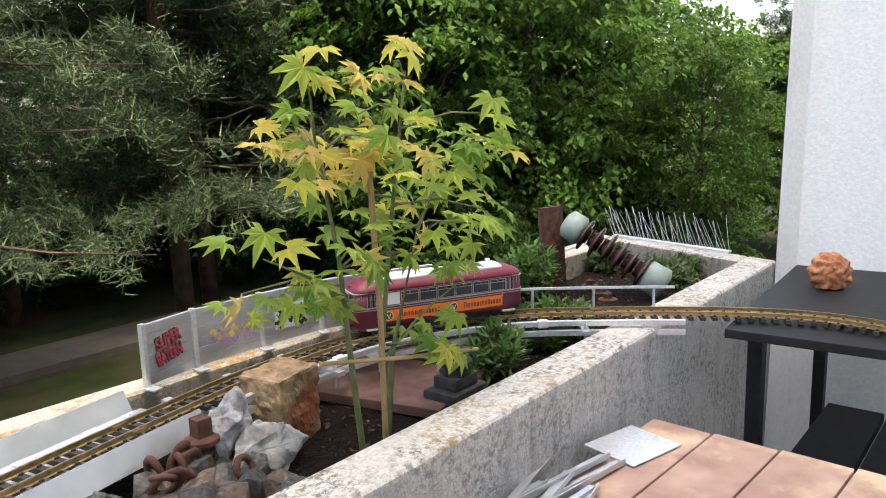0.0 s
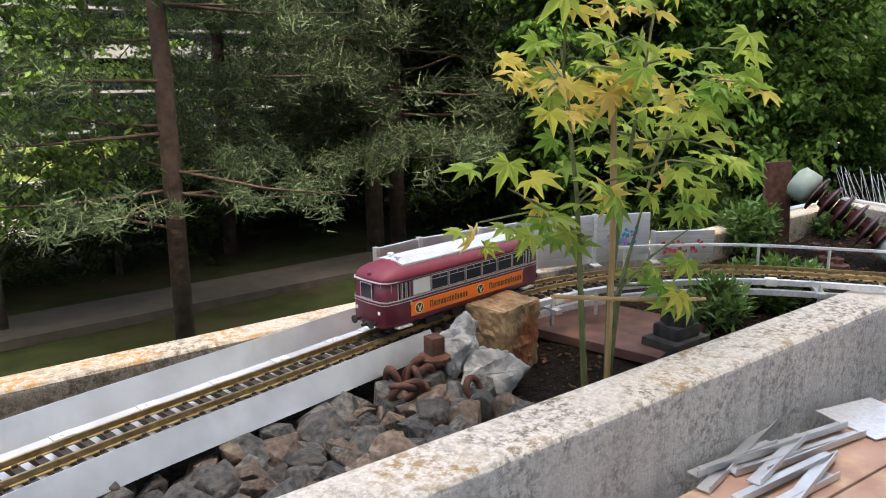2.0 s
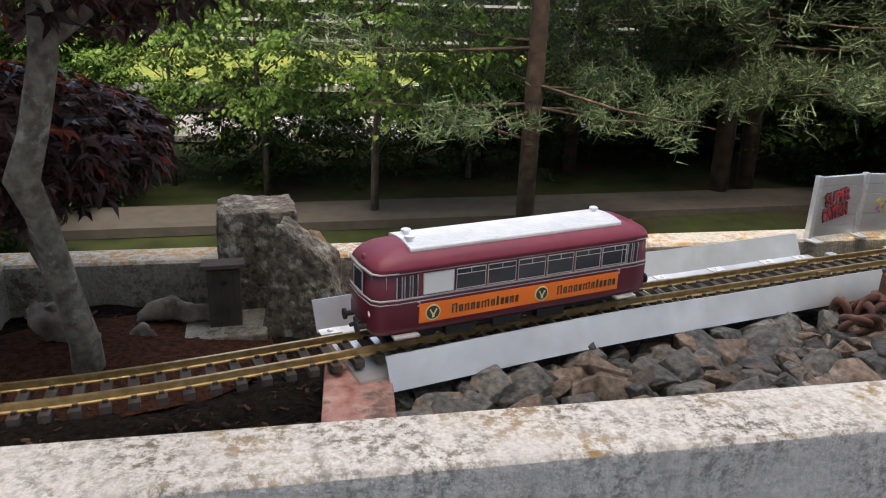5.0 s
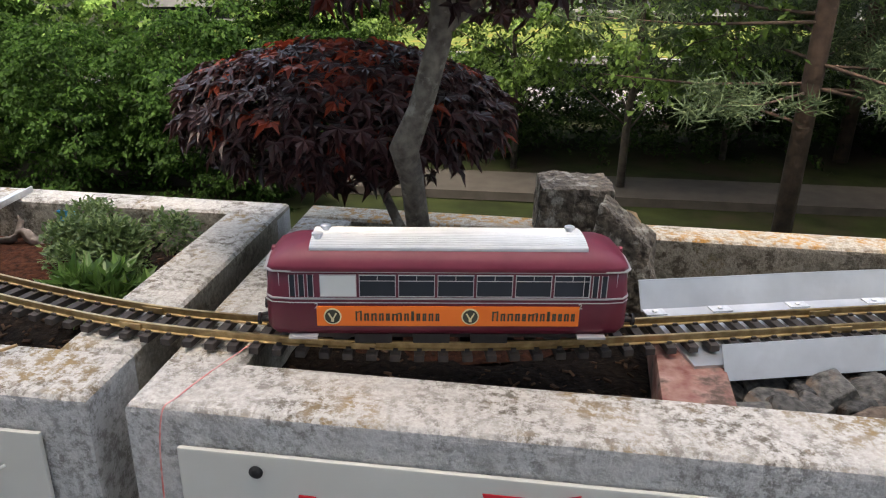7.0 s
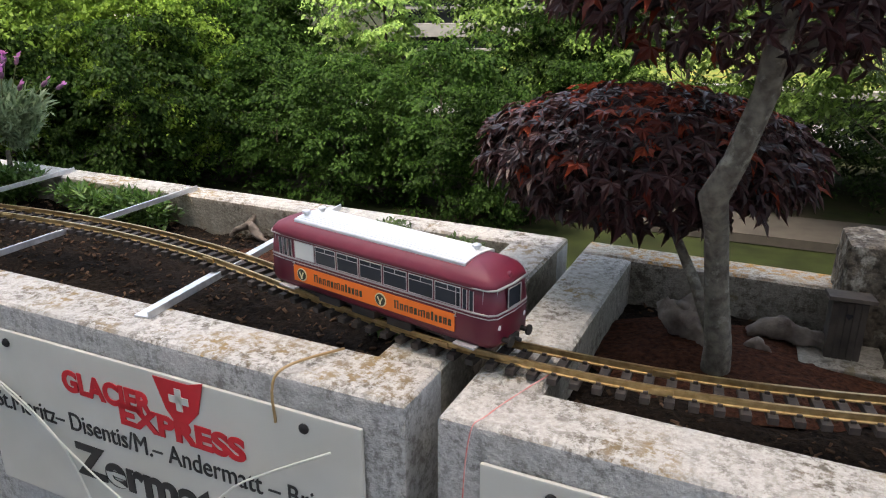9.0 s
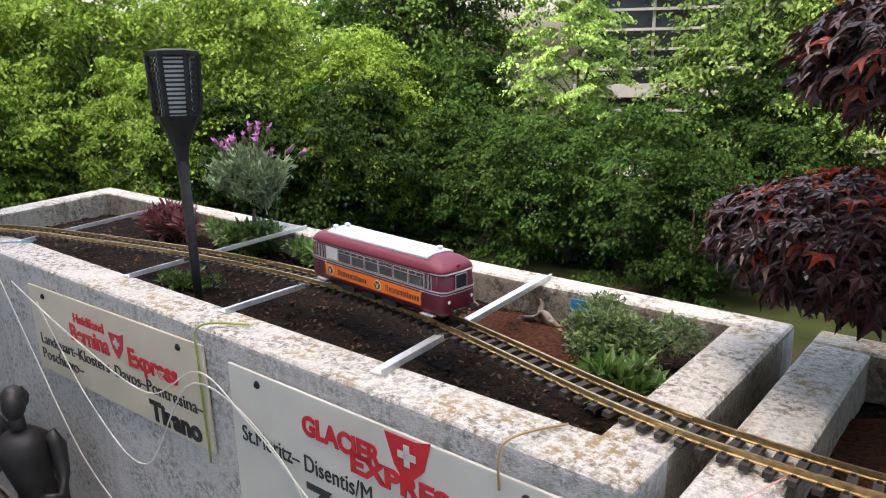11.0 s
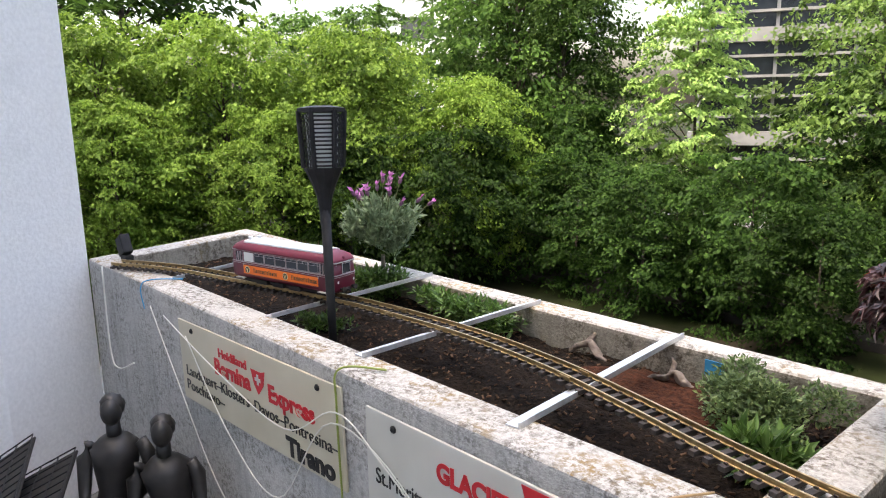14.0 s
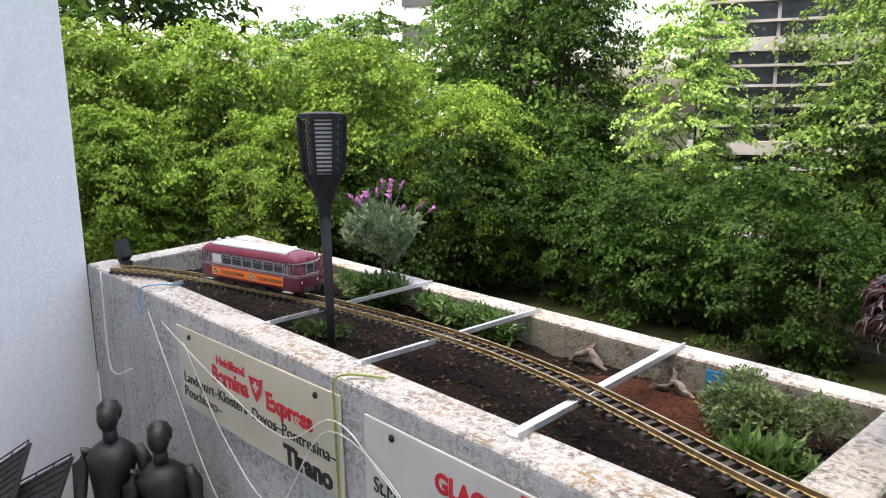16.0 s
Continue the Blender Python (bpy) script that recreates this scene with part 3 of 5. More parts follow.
# ---- train ----
def railcar():
    t = thing("railcar", Matrix(), "wine-red model railcar with white roof and orange banner", "model train")
    HL, HW, Z0, ZG = 0.217, 0.0475, 0.019, 0.101

    def outline(hl, hw, rnd, n=7):
        """Rounded-ended plan of the body."""
        pts = []
        for sx in (1, -1):
            for i in range(n):
                a = radians(-90 + 180 * i / (n - 1)) if sx > 0 else radians(90 + 180 * i / (n - 1))
                pts.append((sx * (hl - rnd) + math.copysign(abs(math.cos(a)) ** 0.55, math.cos(a)) * rnd, math.copysign(abs(math.sin(a)) ** 0.42, math.sin(a)) * hw))
        return pts

    def shell(levels):
        bm = B()
        rings = []
        for z, dl, dw, rnd in levels:
            rings.append([bm.verts.new((x, y, z)) for x, y in outline(HL + dl, HW + dw, rnd)])
        n = len(rings[0])
        for q, w in zip(rings, rings[1:]):
            for k in range(n):
                bm.faces.new((q[k], q[(k + 1) % n], w[(k + 1) % n], w[k]))
        bm.faces.new(rings[0][::-1])
        bm.faces.new(rings[-1])
        return bm

    R = 0.034
    part("body", shell([(Z0, -.004, -.004, R), (Z0 + .008, 0, 0, R), (.064, 0, 0, R), (ZG, -.004, -.001, R)]), M_red, t, "wine-red body shell", True)
    roof = part("roof", shell([(ZG, -.002, .001, R), (ZG + .006, -.004, 0, R), (ZG + .014, -.011, -.005, R - .002), (ZG + .021, -.024, -.014, R - .004), (ZG + .026, -.042, -.026, .022), (ZG + .028, -.06, -.037, .010)]), M_roof, t, "wine-red rounded roof", True)
    bm = B()
    n = 56
    prof = []
    for i in range(n + 1):
        y = -.0345 + .069 * i / n
        prof.append((y, ZG + .0298 - 3.6 * y * y - (.0013 if i % 4 == 0 else 0)))
    prof += [(y, z - .0035) for y, z in reversed(prof)]
    prism(bm, prof, -.1625, .1625, lambda a_, b_, c_: (c_, a_, b_))
    part("roof_panel", bm, M_silver, roof, "ribbed white roof panel")
    for x, y in ((.148, .012), (-.148, .012), (-.155, -.015)):
        bm = B()
        lathe(bm, [(.004, 0), (.004, .004), (.0065, .004), (.0065, .007), (.003, .0085)], 12)
        ob = part("vent", bm, M_silver, roof)
        ob.matrix_local = pose(x, y, ZG + .0285)
    # trim lines around the body
    for z, hgt in ((ZG - .0012, .0022), (.0655, .0024), (.0610, .0010)):
        bm = shell([(z, .0007, .0007, R), (z + hgt, .0007, .0007, R)])
        part("trim_line", bm, M_trim, t, "light grey waist line", True)
    for sy in (-1, 1):
        y = sy * (HW + .0004)
        # windows
        xs = [-.129 + .0455 * i for i in range(7)]
        order = xs if sy < 0 else [-x for x in xs]
        for i, x in enumerate(order):
            w = part("window", box(B(), (x, y, .0835), (.041, .0016, .026), bevel=.0006), M_blind if i == 0 else M_glass, t, "pale frosted window" if i == 0 else "")
            bm = B()
            for dx, dz, sx, sz in ((0, .0135, .0425, .0009), (0, -.0135, .0425, .0009), (-.0208, 0, .0008, .027), (.0208, 0, .0008, .027)) + (() if i == 0 else ((0, .0065, .041, .0007), (0, .010, .0007, .006))):
                box(bm, (x + dx, y + sy * .0008, .0835 + dz), (sx, .0012, sz))
            part("window_frame", bm, M_trim, w)
        for sx in (-1, 1):
            for i, dx in enumerate((-.0105, 0, .0105)):
                w = part("door_window", box(B(), (sx * .1715 + dx, y, .083), (.0058, .0016, .027), bevel=.0008), M_glass, t)
                bm = B()
                for ex in (-.0033, .0033):
                    box(bm, (sx * .1715 + dx + ex, y + sy * .0005, .083), (.0007, .0014, .028))
                part("window_frame", bm, M_trim, w)
            part("step", box(B(), (sx * .172, sy * (HW - .001), Z0 - .002), (.034, .012, .003), bevel=.0006), M_trim, t, "pale footboard")
            words("numeral", "2", .0095, M_trim, t, pose(sx * .1555 * (1 if sy < 0 else 1) - .002 if sy < 0 else sx * .1555 + .002, sy * (HW + .0008), .0545, 90, 0, 0 if sy < 0 else 180))
        # banner with plain lettering bars and emblem discs
        ban = part("banner", box(B(), (0, sy * (HW + .0008), .0445), (.310, .0016, .0255)), M_orange, t, "orange advertising banner")
        r = random.Random(3)
        for x0 in (-.110, .051):
            x0 = x0 if sy < 0 else -x0 - .099
            bm = B()
            x = x0
            for wd in (.009, .007, .008, .007, .006, .013, .007, .005, .006, .006, .007, .006):
                hgt = .0115 if wd in (.009, .005) else .0085
                zc = .0440 + (hgt - .0085) / 2
                for q in range(2 if wd < .012 else 3):
                    bx = x + .0014 + q * (wd - .0036) / (1 if wd < .012 else 2)
                    box(bm, (bx, sy * (HW + .0018), zc), (.0020, .0006, hgt))
                    box(bm, (bx, sy * (HW + .0018), zc - hgt / 2), (.0021, .0006, .0021), Euler((0, .785, 0)).to_matrix())
                box(bm, (x + wd / 2 - .0004, sy * (HW + .0018), zc + hgt * .42), (wd - .0022, .0006, .0014), Euler((0, -.3, 0)).to_matrix())
                x += wd + .0012
            part("lettering", bm, M_ink, ban, "dark illegible lettering bars")
        for x in (-.1365, .0255):
            x = x if sy < 0 else -x
            em = B()
            lathe(em, [(.0105, 0), (.0105, .0006)], 24, pose(x, sy * (HW + .0016), .0445, 90, 0, 0) if sy < 0 else pose(x, sy * (HW + .0022), .0445, 90, 0, 0))
            part("emblem_ring", em, M_cream, ban)
            em = B()
            lathe(em, [(.0088, 0), (.0088, .0006)], 24, pose(x, sy * (HW + .0024), .0445, 90, 0, 0) if sy < 0 else pose(x, sy * (HW + .0028), .0445, 90, 0, 0))
            part("emblem_disc", em, M_ink, ban)
            em = B()
            for sx in (-1, 1):
                box(em, (x + sx * .0026, sy * (HW + .0033), .0455), (.0018, .0006, .008), Euler((0, sx * .5, 0)).to_matrix())
            box(em, (x, sy * (HW + .0033), .0405), (.0034, .0006, .005))
            part("emblem_mark", em, M_cream, ban)
    for sx in (-1, 1):
        # front windows on the rounded ends
        for k, (ay, wd) in enumerate(((-58, .018), (0, .030), (58, .018))):
            a = radians(ay)
            x = sx * (HL - R + .0325 * abs(math.cos(a)) ** 0.55 + .0008)
            y = math.copysign(abs(math.sin(a)) ** 0.42, math.sin(a)) * (HW - .004) if ay else 0
            bm = B()
            box(bm, (0, 0, 0), (.0018, wd, .027), bevel=.0008)
            w = part("windscreen", bm, M_glass, t)
            w.matrix_local = pose(x if ay == 0 else sx * (HL - .0135), y if ay == 0 else math.copysign(.0375, ay), .0835, 0, 0, sx * ay * 0.82)
            bm = B()
            for dy, dz, sy_, sz in ((0, .0138, wd, .0013), (0, -.0138, wd, .0013), (-wd / 2, 0, .0012, .028), (wd / 2, 0, .0012, .028)):
                box(bm, (sx * .0010, dy, dz), (.0012, sy_, sz))
            part("window_frame", bm, M_trim, w)
        for y in (-.030, .030):
            bm = B()
            lathe(bm, [(.0045, 0), (.0045, .003), (.0035, .004)], 14, pose(sx * (HL - .006), y, .047, 0, 90 * sx, 0))
            part("headlight", bm, M_lamp, t, "small round headlight")
            bm = B()
            tube(bm, [(sx * (HL - .01), y * .75, .028), (sx * (HL + .010), y * .75, .028)], .0035, 10)
            tube(bm, [(sx * (HL + .009), y * .75, .028), (sx * (HL + .012), y * .75, .028)], .0075, 14)
            part("buffer", bm, M_dark, t, "black buffer")
        bm = B()
        lathe(bm, [(.0045, 0), (.0045, .004), (.003, .005)], 14, pose(sx * (HL - .010), 0, ZG + .010, 0, 90 * sx, 0))
        part("headlight", bm, M_roof, t)
        bm = B()
        box(bm, (sx * (HL - .002), 0, .024), (.012, .020, .010), bevel=.002)
        tube(bm, [(sx * (HL), 0, .024), (sx * (HL + .012), 0, .022)], .003, 8)
        part("coupling", bm, M_dark, t)
    bm = B()
    box(bm, (0, 0, .012), (.36, .055, .014), bevel=.002)
    for x in (-.09, -.02, .05):
        box(bm, (x, -.034, .010), (.045, .012, .013), bevel=.002)
        box(bm, (x, .034, .010), (.045, .012, .013), bevel=.002)
    part("underframe", bm, M_dark, t, "black underframe boxes")
    for x in (-.13, .13):
        for y in (-.0225, .0225):
            bm = B()
            lathe(bm, [(.0155, -.002), (.0155, -.001), (.0135, -.0005), (.0135, .002), (.004, .003)], 20, pose(x, y, .0135, 90 if y > 0 else -90, 0, 0))
            part("wheel", bm, M_dark, t, "black spoked wheel")
    return t


train = railcar()

# ---- aluminium channel, guard rails and panels ----
ch = thing("aluminium_channel", Matrix(), "folded aluminium channel carrying the track over stones", "track bed")
bm = sweep(B(), 3.095, 4.00, 0, [(-.079, -.014), (-.077, -.014), (-.056, .025), (-.058, .025)])
part("near_flange", bm, M_alup, ch, "pale aluminium side flange")
bm = sweep(B(), 3.055, 3.985, 0, [(.094, -.003), (.096, -.003), (.118, .037), (.116, .037)])
part("far_flange", bm, M_alup, ch, "pale aluminium side flange")
bm = sweep(B(), 3.06, 4.00, 0, [(-.064, -.004), (.094, -.004), (.094, .001), (-.064, .001)])
part("tray", bm, M_alup, ch, "flat aluminium tray")
bm = B()
lathe(bm, [(.004, 0), (.004, .002), (.002, .0032)], 10)
me_sc = mesh_of("screw", bm, M_alu)
for s in (3.07, 3.17, 3.29, 3.41, 3.53, 3.65, 3.77, 3.89, 3.97):
    for off in (.082,):
        p, a = on(s, off)
        b2 = part("bracket", box(B(), (p.x, p.y, .002), (.030, .018, .002), Euler((0, 0, radians(a))).to_matrix()), M_alu, ch)
        ob = part("screw", me_sc, None, b2)
        ob.matrix_local = pose(p.x, p.y, .003)

gr = thing("track_guard_rail", Matrix(), "white-painted aluminium guard rails along the curve", "guard rail")
for off, z in ((-.075, .012), (-.075, -.012)):
    part("rail_profile", sweep(B(), 4.01, 5.30, off, [(-.006, z - .006), (.006, z - .006), (.006, z + .006), (-.006, z + .006)]), M_alu, gr)
part("hand_rail", sweep(B(), 4.62, 5.30, .075, [(-.003, .060), (.003, .060), (.003, .066), (-.003, .066)]), M_alu, gr, "thin handrail")
for s in (4.65, 4.8, 4.95, 5.1, 5.25):
    p, a = on(s, .075)
    part("post", box(B(), (p.x, p.y, .030), (.005, .005, .066)), M_alu, gr)
for s in (4.06, 4.2, 4.34, 4.48, 5.06, 5.2):
    p, a = on(s)
    part("cross_bar", box(B(), (p.x, p.y, -.008), (.018, .20, .010), Euler((0, 0, radians(a))).to_matrix()), M_alu, gr)
    p, a = on(s, -.08)
    part("post", box(B(), (p.x, p.y, -.014), (.006, .006, .055)), M_alu, gr)
for s in (4.36, 4.95):
    p, a = on(s, -.075)
    part("tape", box(B(), (p.x, p.y, .012), (.026, .018, .018), Euler((0, 0, radians(a))).to_matrix(), bevel=.003), M_cord, gr, "white tape wrapping")


def wall_panel(p0, p1, h, label, art=None):
    a, b = W(*p0), W(*p1)
    d = b - a
    ln = d.length
    ob = thing("noise_barrier_panel", pose(a.x, a.y, 0, 0, 0, math.degrees(math.atan2(d.y, d.x))), label, "panel", "panels along the curve")
    prof = [(.0026, .004)]
    for i in range(6):
        z0, z1 = .004 + h * i / 6, .004 + h * (i + 1) / 6
        prof += [(-.0015, z0 + .0012), (-.0015, z1 - .0012), (.0, z1 - .0006)]
    bm = prism(B(), prof + [(.0026, .004 + h)], .003, ln - .003, lambda a_, b_, c_: (c_, a_, b_))
    part("sheet", bm, M_alup, ob, "ribbed aluminium sheet")
    bm = B()
    box(bm, (0, -.002, h / 2 + .004), (.010, .012, h + .006), bevel=.001)
    box(bm, (.0, -.018, .003), (.022, .03, .003))
    part("post", bm, M_alu, ob)
    if art:
        art(ob, ln, h)
    return ob


def scrawl(cols, seed, x0, z0, w, hh, back=None, n=26):
    def f(ob, ln, h):
        r = random.Random(seed)
        if back:
            part("sticker_ground", box(B(), (x0 * ln, -.0032, z0 * h), (w * ln, .001, hh * h)), back, ob)
        for j, c in enumerate(cols):
            bm = B()
            for i in range(n):
                t = (i + .5) / n
                cx, cz = x0 * ln + (t - .5) * w * ln, z0 * h + (r.random() - .5) * hh * h * .8
                s = r.uniform(.004, .011)
                box(bm, (cx, -.004 - j * .0006, cz), (s, .0008, s * r.uniform(.5, 1.6)), Euler((0, r.uniform(-1, 1), 0)).to_matrix(), bevel=.0003)
            tagged(part("graffiti", bm, c, ob, "painted graffiti shapes"), kind="stuff")
    return f


M_gr1, M_gr2 = mat("graffiti_red", (.35, .03, .05), (.55, .08, .10), .6, 60, 0), mat("graffiti_violet", (.35, .16, .42), (.50, .28, .55), .6, 60, 0)
M_gr3, M_gr4 = mat("graffiti_gold", (.55, .40, .10), (.70, .55, .20), .6, 60, 0), mat("graffiti_white", (.72, .72, .72), (.78, .78, .78), .6, 60, 0)


def slogan(ob, ln, h):
    for text, z in (("SUPER", .068), ("BAYERN", .036)):
        for c, bold, y in ((M_signblk, .0022, -.0030), (M_gr1, .0004, -.0040)):
            words("lettering", text, .036, c, ob, pose(.030, y, z, 90, 0, 0) @ pose(0, 0, 0, 0, 0, 12), bold=bold, width=.064)


arts = [slogan, scrawl([M_gr3, M_gr2], 2, .55, .45, .65, .35, None, 18), scrawl([M_signblk, M_signblk], 3, .5, .5, .55, .45, M_gr4), None, scrawl([M_gr2, M_blue], 5, .5, .55, .5, .4, None, 16), None, scrawl([M_gr1], 6, .5, .5, .7, .5, None, 24)]
BEND = [(1.585, .640), (1.71, .664), (1.88, .666), (2.05, .656), (2.21, .610), (2.35, .545)]
for i, (p0, p1) in enumerate(zip(BEND, BEND[1:])):
    wall_panel(p0, p1, .125, "ribbed aluminium panel with painted graffiti beside the track", arts[i])
wall_panel((2.355, .54), (2.50, .455), .075, "low aluminium panel with red graffiti beside the track", arts[6])

# ---- cross bars in the planter ----
for (u0, v0), (u1, v1) in (((-.54, .052), (-.595, .688)), ((-1.02, .097 - .02), (-1.02, .68)), ((-1.437, .088), (-1.475, .688)), ((-2.04, .075), (-2.152, .676))):
    a, b = W(u0, v0), W(u1, v1)
    d = b - a
    m = pose(a.x, a.y, 0.0035, 0, 0, math.degrees(math.atan2(d.y, d.x)))
    bm = B()
    L = d.length
    prism(bm, [(0, .0), (.030, .0), (.030, .003), (.003, .003), (.003, .012), (0, .012)], 0, L, lambda a_, b_, c_: (c_, a_ - .015, b_ - .003))
    solid("aluminium_bar", bm, M_alu, m, "bright aluminium angle bar laid across the planter", "metal bar", "bars across the planter")


# ---- signs on the planter front ----
def sign(u0, u1, z0, z1, material, label, tilt=0.0):
    ob = thing("enamel_sign", at(u0, -.006, z1) @ pose(0, 0, 0, 0, -tilt, 0), label, "sign", "destination signs")
    bm = B()
    box(bm, ((u1 - u0) / 2, 0, -(z1 - z0) / 2), (u1 - u0, .006, z1 - z0), bevel=.002)
    part("plate", bm, material, ob)
    for x in (.09, u1 - u0 - .09):
        bm = B()
        lathe(bm, [(.008, 0), (.008, .002), (.005, .005), (.002, .0065)], 14, pose(x, -.003, -.022, 90))
        part("screw", bm, M_black, ob, "dark domed screw")
    return ob


def cross_flag(ob, x, z, s):
    bm = B()
    prism(bm, [(-.55, .5), (.35, .5), (.75, .62), (.55, -.1), (.05, -.62), (-.3, -.2)], -.0005, .0005, lambda a, b, c: (x + a * s, -.0042 + c, z + b * s))
    f = part("flag", bm, M_signred, ob)
    bm = B()
    box(bm, (x + .08 * s, -.0052, z + .1 * s), (.5 * s, .001, .16 * s))
    box(bm, (x + .08 * s, -.0052, z + .1 * s), (.16 * s, .001, .5 * s))
    part("cross", bm, M_sign2, f)


def T(x, z):
    return pose(x, -.0042, z, 90, 0, 0)


sg = sign(-.885, -.105, -.36, -.047, M_sign2, "cream enamel train destination sign with red and black lettering")
words("lettering", "GLACIER", .052, M_signred, sg, T(.215, -.078), bold=.0022, width=.195)
words("lettering", "EXPRESS", .052, M_signred, sg, T(.335, -.108), bold=.0022, width=.247)
cross_flag(sg, .462, -.042, .075)
words("lettering", "St.Moritz– Disentis/M.– Andermatt – Brig –", .048, M_signblk, sg, T(.028, -.155), width=.72)
words("lettering", "Zermatt", .085, M_signblk, sg, T(.215, -.238), bold=.003, width=.34)
sg = sign(-1.80, -.972, -.298, -.058, M_sign, "cream enamel destination sign with red and black lettering", 1.6)
words("lettering", "Heidiland", .034, M_signred, sg, T(.252, -.060), width=.155, bold=.0008)
words("lettering", "Bernina", .062, M_signred, sg, T(.222, -.112), bold=.002, width=.20)
words("lettering", "Express", .062, M_signred, sg, T(.512, -.114), bold=.002, width=.205)
cross_flag(sg, .462, -.078, .055)
words("lettering", "Landquart–Klosters–Davos–Pontresina–", .044, M_signblk, sg, T(.03, -.162), width=.775)
words("lettering", "Poschiavo–", .044, M_signblk, sg, T(.025, -.206), width=.235)
words("lettering", "Tirano", .066, M_signblk, sg, T(.585, -.228), bold=.003, width=.205)
sg = sign(.06, .823, -.35, -.047, M_sign2, "grey-white enamel sign with red lettering")
words("lettering", "Bernina", .095, M_signred, sg, T(.135, -.115), bold=.003, width=.19)
cross_flag(sg, .385, -.06, .08)


# ---- cords and wires ----
def cord(name, pts, r, material, label):
    cu = []
    P = [W(*p) for p in pts]
    for i in range(len(P) - 1):
        p0, p1, p2, p3 = P[max(i - 1, 0)], P[i], P[i + 1], P[min(i + 2, len(P) - 1)]
        for k in range(8):
            t = k / 8
            cu.append(.5 * ((2 * p1) + (p2 - p0) * t + (2 * p0 - 5 * p1 + 4 * p2 - p3) * t * t + (3 * p1 - p0 - 3 * p2 + p3) * t ** 3))
    cu.append(P[-1])
    bm = B()
    tube(bm, cu, r, 6)
    return solid(name, bm, material, Matrix(), label, "cable", smooth=True)


cord("white_cable", [(-2.0, -.012, -.06), (-1.85, -.018, -.22), (-1.6, -.02, -.50), (-1.35, -.02, -.62)], .0018, M_cord, "slack white cable hanging against the planter")
cord("white_cable", [(-1.9, -.012, -.07), (-1.55, -.018, -.15), (-1.2, -.02, -.20), (-.98, -.018, -.09), (-.8, -.02, -.16), (-.5, -.02, -.32), (-.3, -.02, -.18), (-.15, -.016, -.09)], .0018, M_cord, "slack white cable looped across the signs")
cord("white_cable", [(-1.75, -.012, -.10), (-1.5, -.018, -.32), (-1.25, -.02, -.40), (-1.0, -.018, -.12), (-.7, -.02, -.22), (-.6, -.02, -.50)], .0018, M_cord, "slack white cable looped across the signs")
cord("white_cable", [(-2.42, -.012, .0), (-2.40, -.02, -.30), (-2.3, -.03, -.34), (-2.2, -.012, -.30)], .003, M_cord, "thin white cable hanging by the party wall")
cord("tied_string", [(-.90, .06, .006), (-.98, -.004, .004), (-.985, -.012, -.08), (-.98, -.012, -.30)], .0025, M_cordg, "thin green cord tied over the rim")
cord("tan_string", [(-.19, .09, .006), (-.235, -.004, .004), (-.24, -.012, -.07)], .002, M_cane, "tan string tied over the rim")
cord("blue_wire", [(-2.0, .10, .006), (-2.06, -.004, .004), (-2.05, -.012, -.08)], .002, M_blue, "thin blue wire over the rim")
cord("red_wire", [(.10, .14, .010), (.06, .02, .006), (.045, -.010, -.02), (.035, -.012, -.20), (.02, -.012, -.55)], .0010, M_cordr, "thin red and white wire hanging down the planter")


# ---- stones, brick and rocks ----
r = random.Random(11)
protos = [rock_mesh("ballast_stone", M_stone if i % 3 else M_stone2, r, (.031 * r.uniform(.8, 1.2), .026 * r.uniform(.8, 1.2), .024 * r.uniform(.8, 1.2)), 14, blocky=.75) for i in range(14)]
nst = 0
for row in range(9):
    v = .112 + row * .027
    u = .70
    while u < 1.56:
        limit = .150 + (u - .667) * .257 + .05
        if v < limit:
            ob = new("ballast_stone", protos[r.randrange(14)])
            k = r.uniform(.75, 1.35)
            p = W(u + r.uniform(-.01, .01), v + r.uniform(-.008, .008), SOIL + .015 + .022 * r.random() + .012 * k)
            ob.matrix_world = Matrix.Translation(p) @ Euler((r.uniform(-.5, .5), r.uniform(-.5, .5), r.uniform(0, 6.3))).to_matrix().to_4x4() @ Matrix.Diagonal((k, k, k, 1))
            tagged(ob, "angular grey-brown ballast stone in the planter", "stone", "stones under the channel")
            nst += 1
        u += r.uniform(.034, .052)


def rock(name, u, v, z, size, material, label, turn=0, n=18, rough=.010, seed=1):
    me = rock_mesh(name, material, random.Random(seed), size, n, rough)
    return solid(name, me, None, at(u, v, z, turn), label, "rock")


bm = B()
box(bm, (0, 0, 0), (.115, .10, .16), bevel=.007)
for _ in range(4):
    bmesh.ops.subdivide_edges(bm, edges=[e for e in bm.edges if e.calc_length() > .012], cuts=1, use_grid_fill=True)
for v_ in bm.verts:
    v_.co += v_.co.normalized() * (noise.noise(v_.co * 22) * .006 + noise.noise(v_.co * 90) * .006)
solid("stone_block", bm, M_tuff, at(1.725, .405, -.032, 12), "ochre porous stone block standing on soil", "rock")
rock("grey_rock", 1.60, .315, -.045, (.095, .060, .050), M_lime, "pale grey jagged limestone rock", 0, 20, .014, 4)
rock("grey_rock", 1.57, .330, .010, (.048, .042, .062), M_lime, "pale grey jagged limestone rock", 30, 16, .012, 5)
rock("pink_rock", 1.56, .40, -.045, (.075, .06, .045), M_pink, "pinkish pale rock among stones", 10, 18, .008, 6)
rock("tan_rock", 1.47, .235, -.055, (.055, .04, .022), M_stone2, "pale tan flat stone", 10, 16, .003, 8)
bm = B()
box(bm, (0, 0, 0), (.085, .23, .06), bevel=.008)
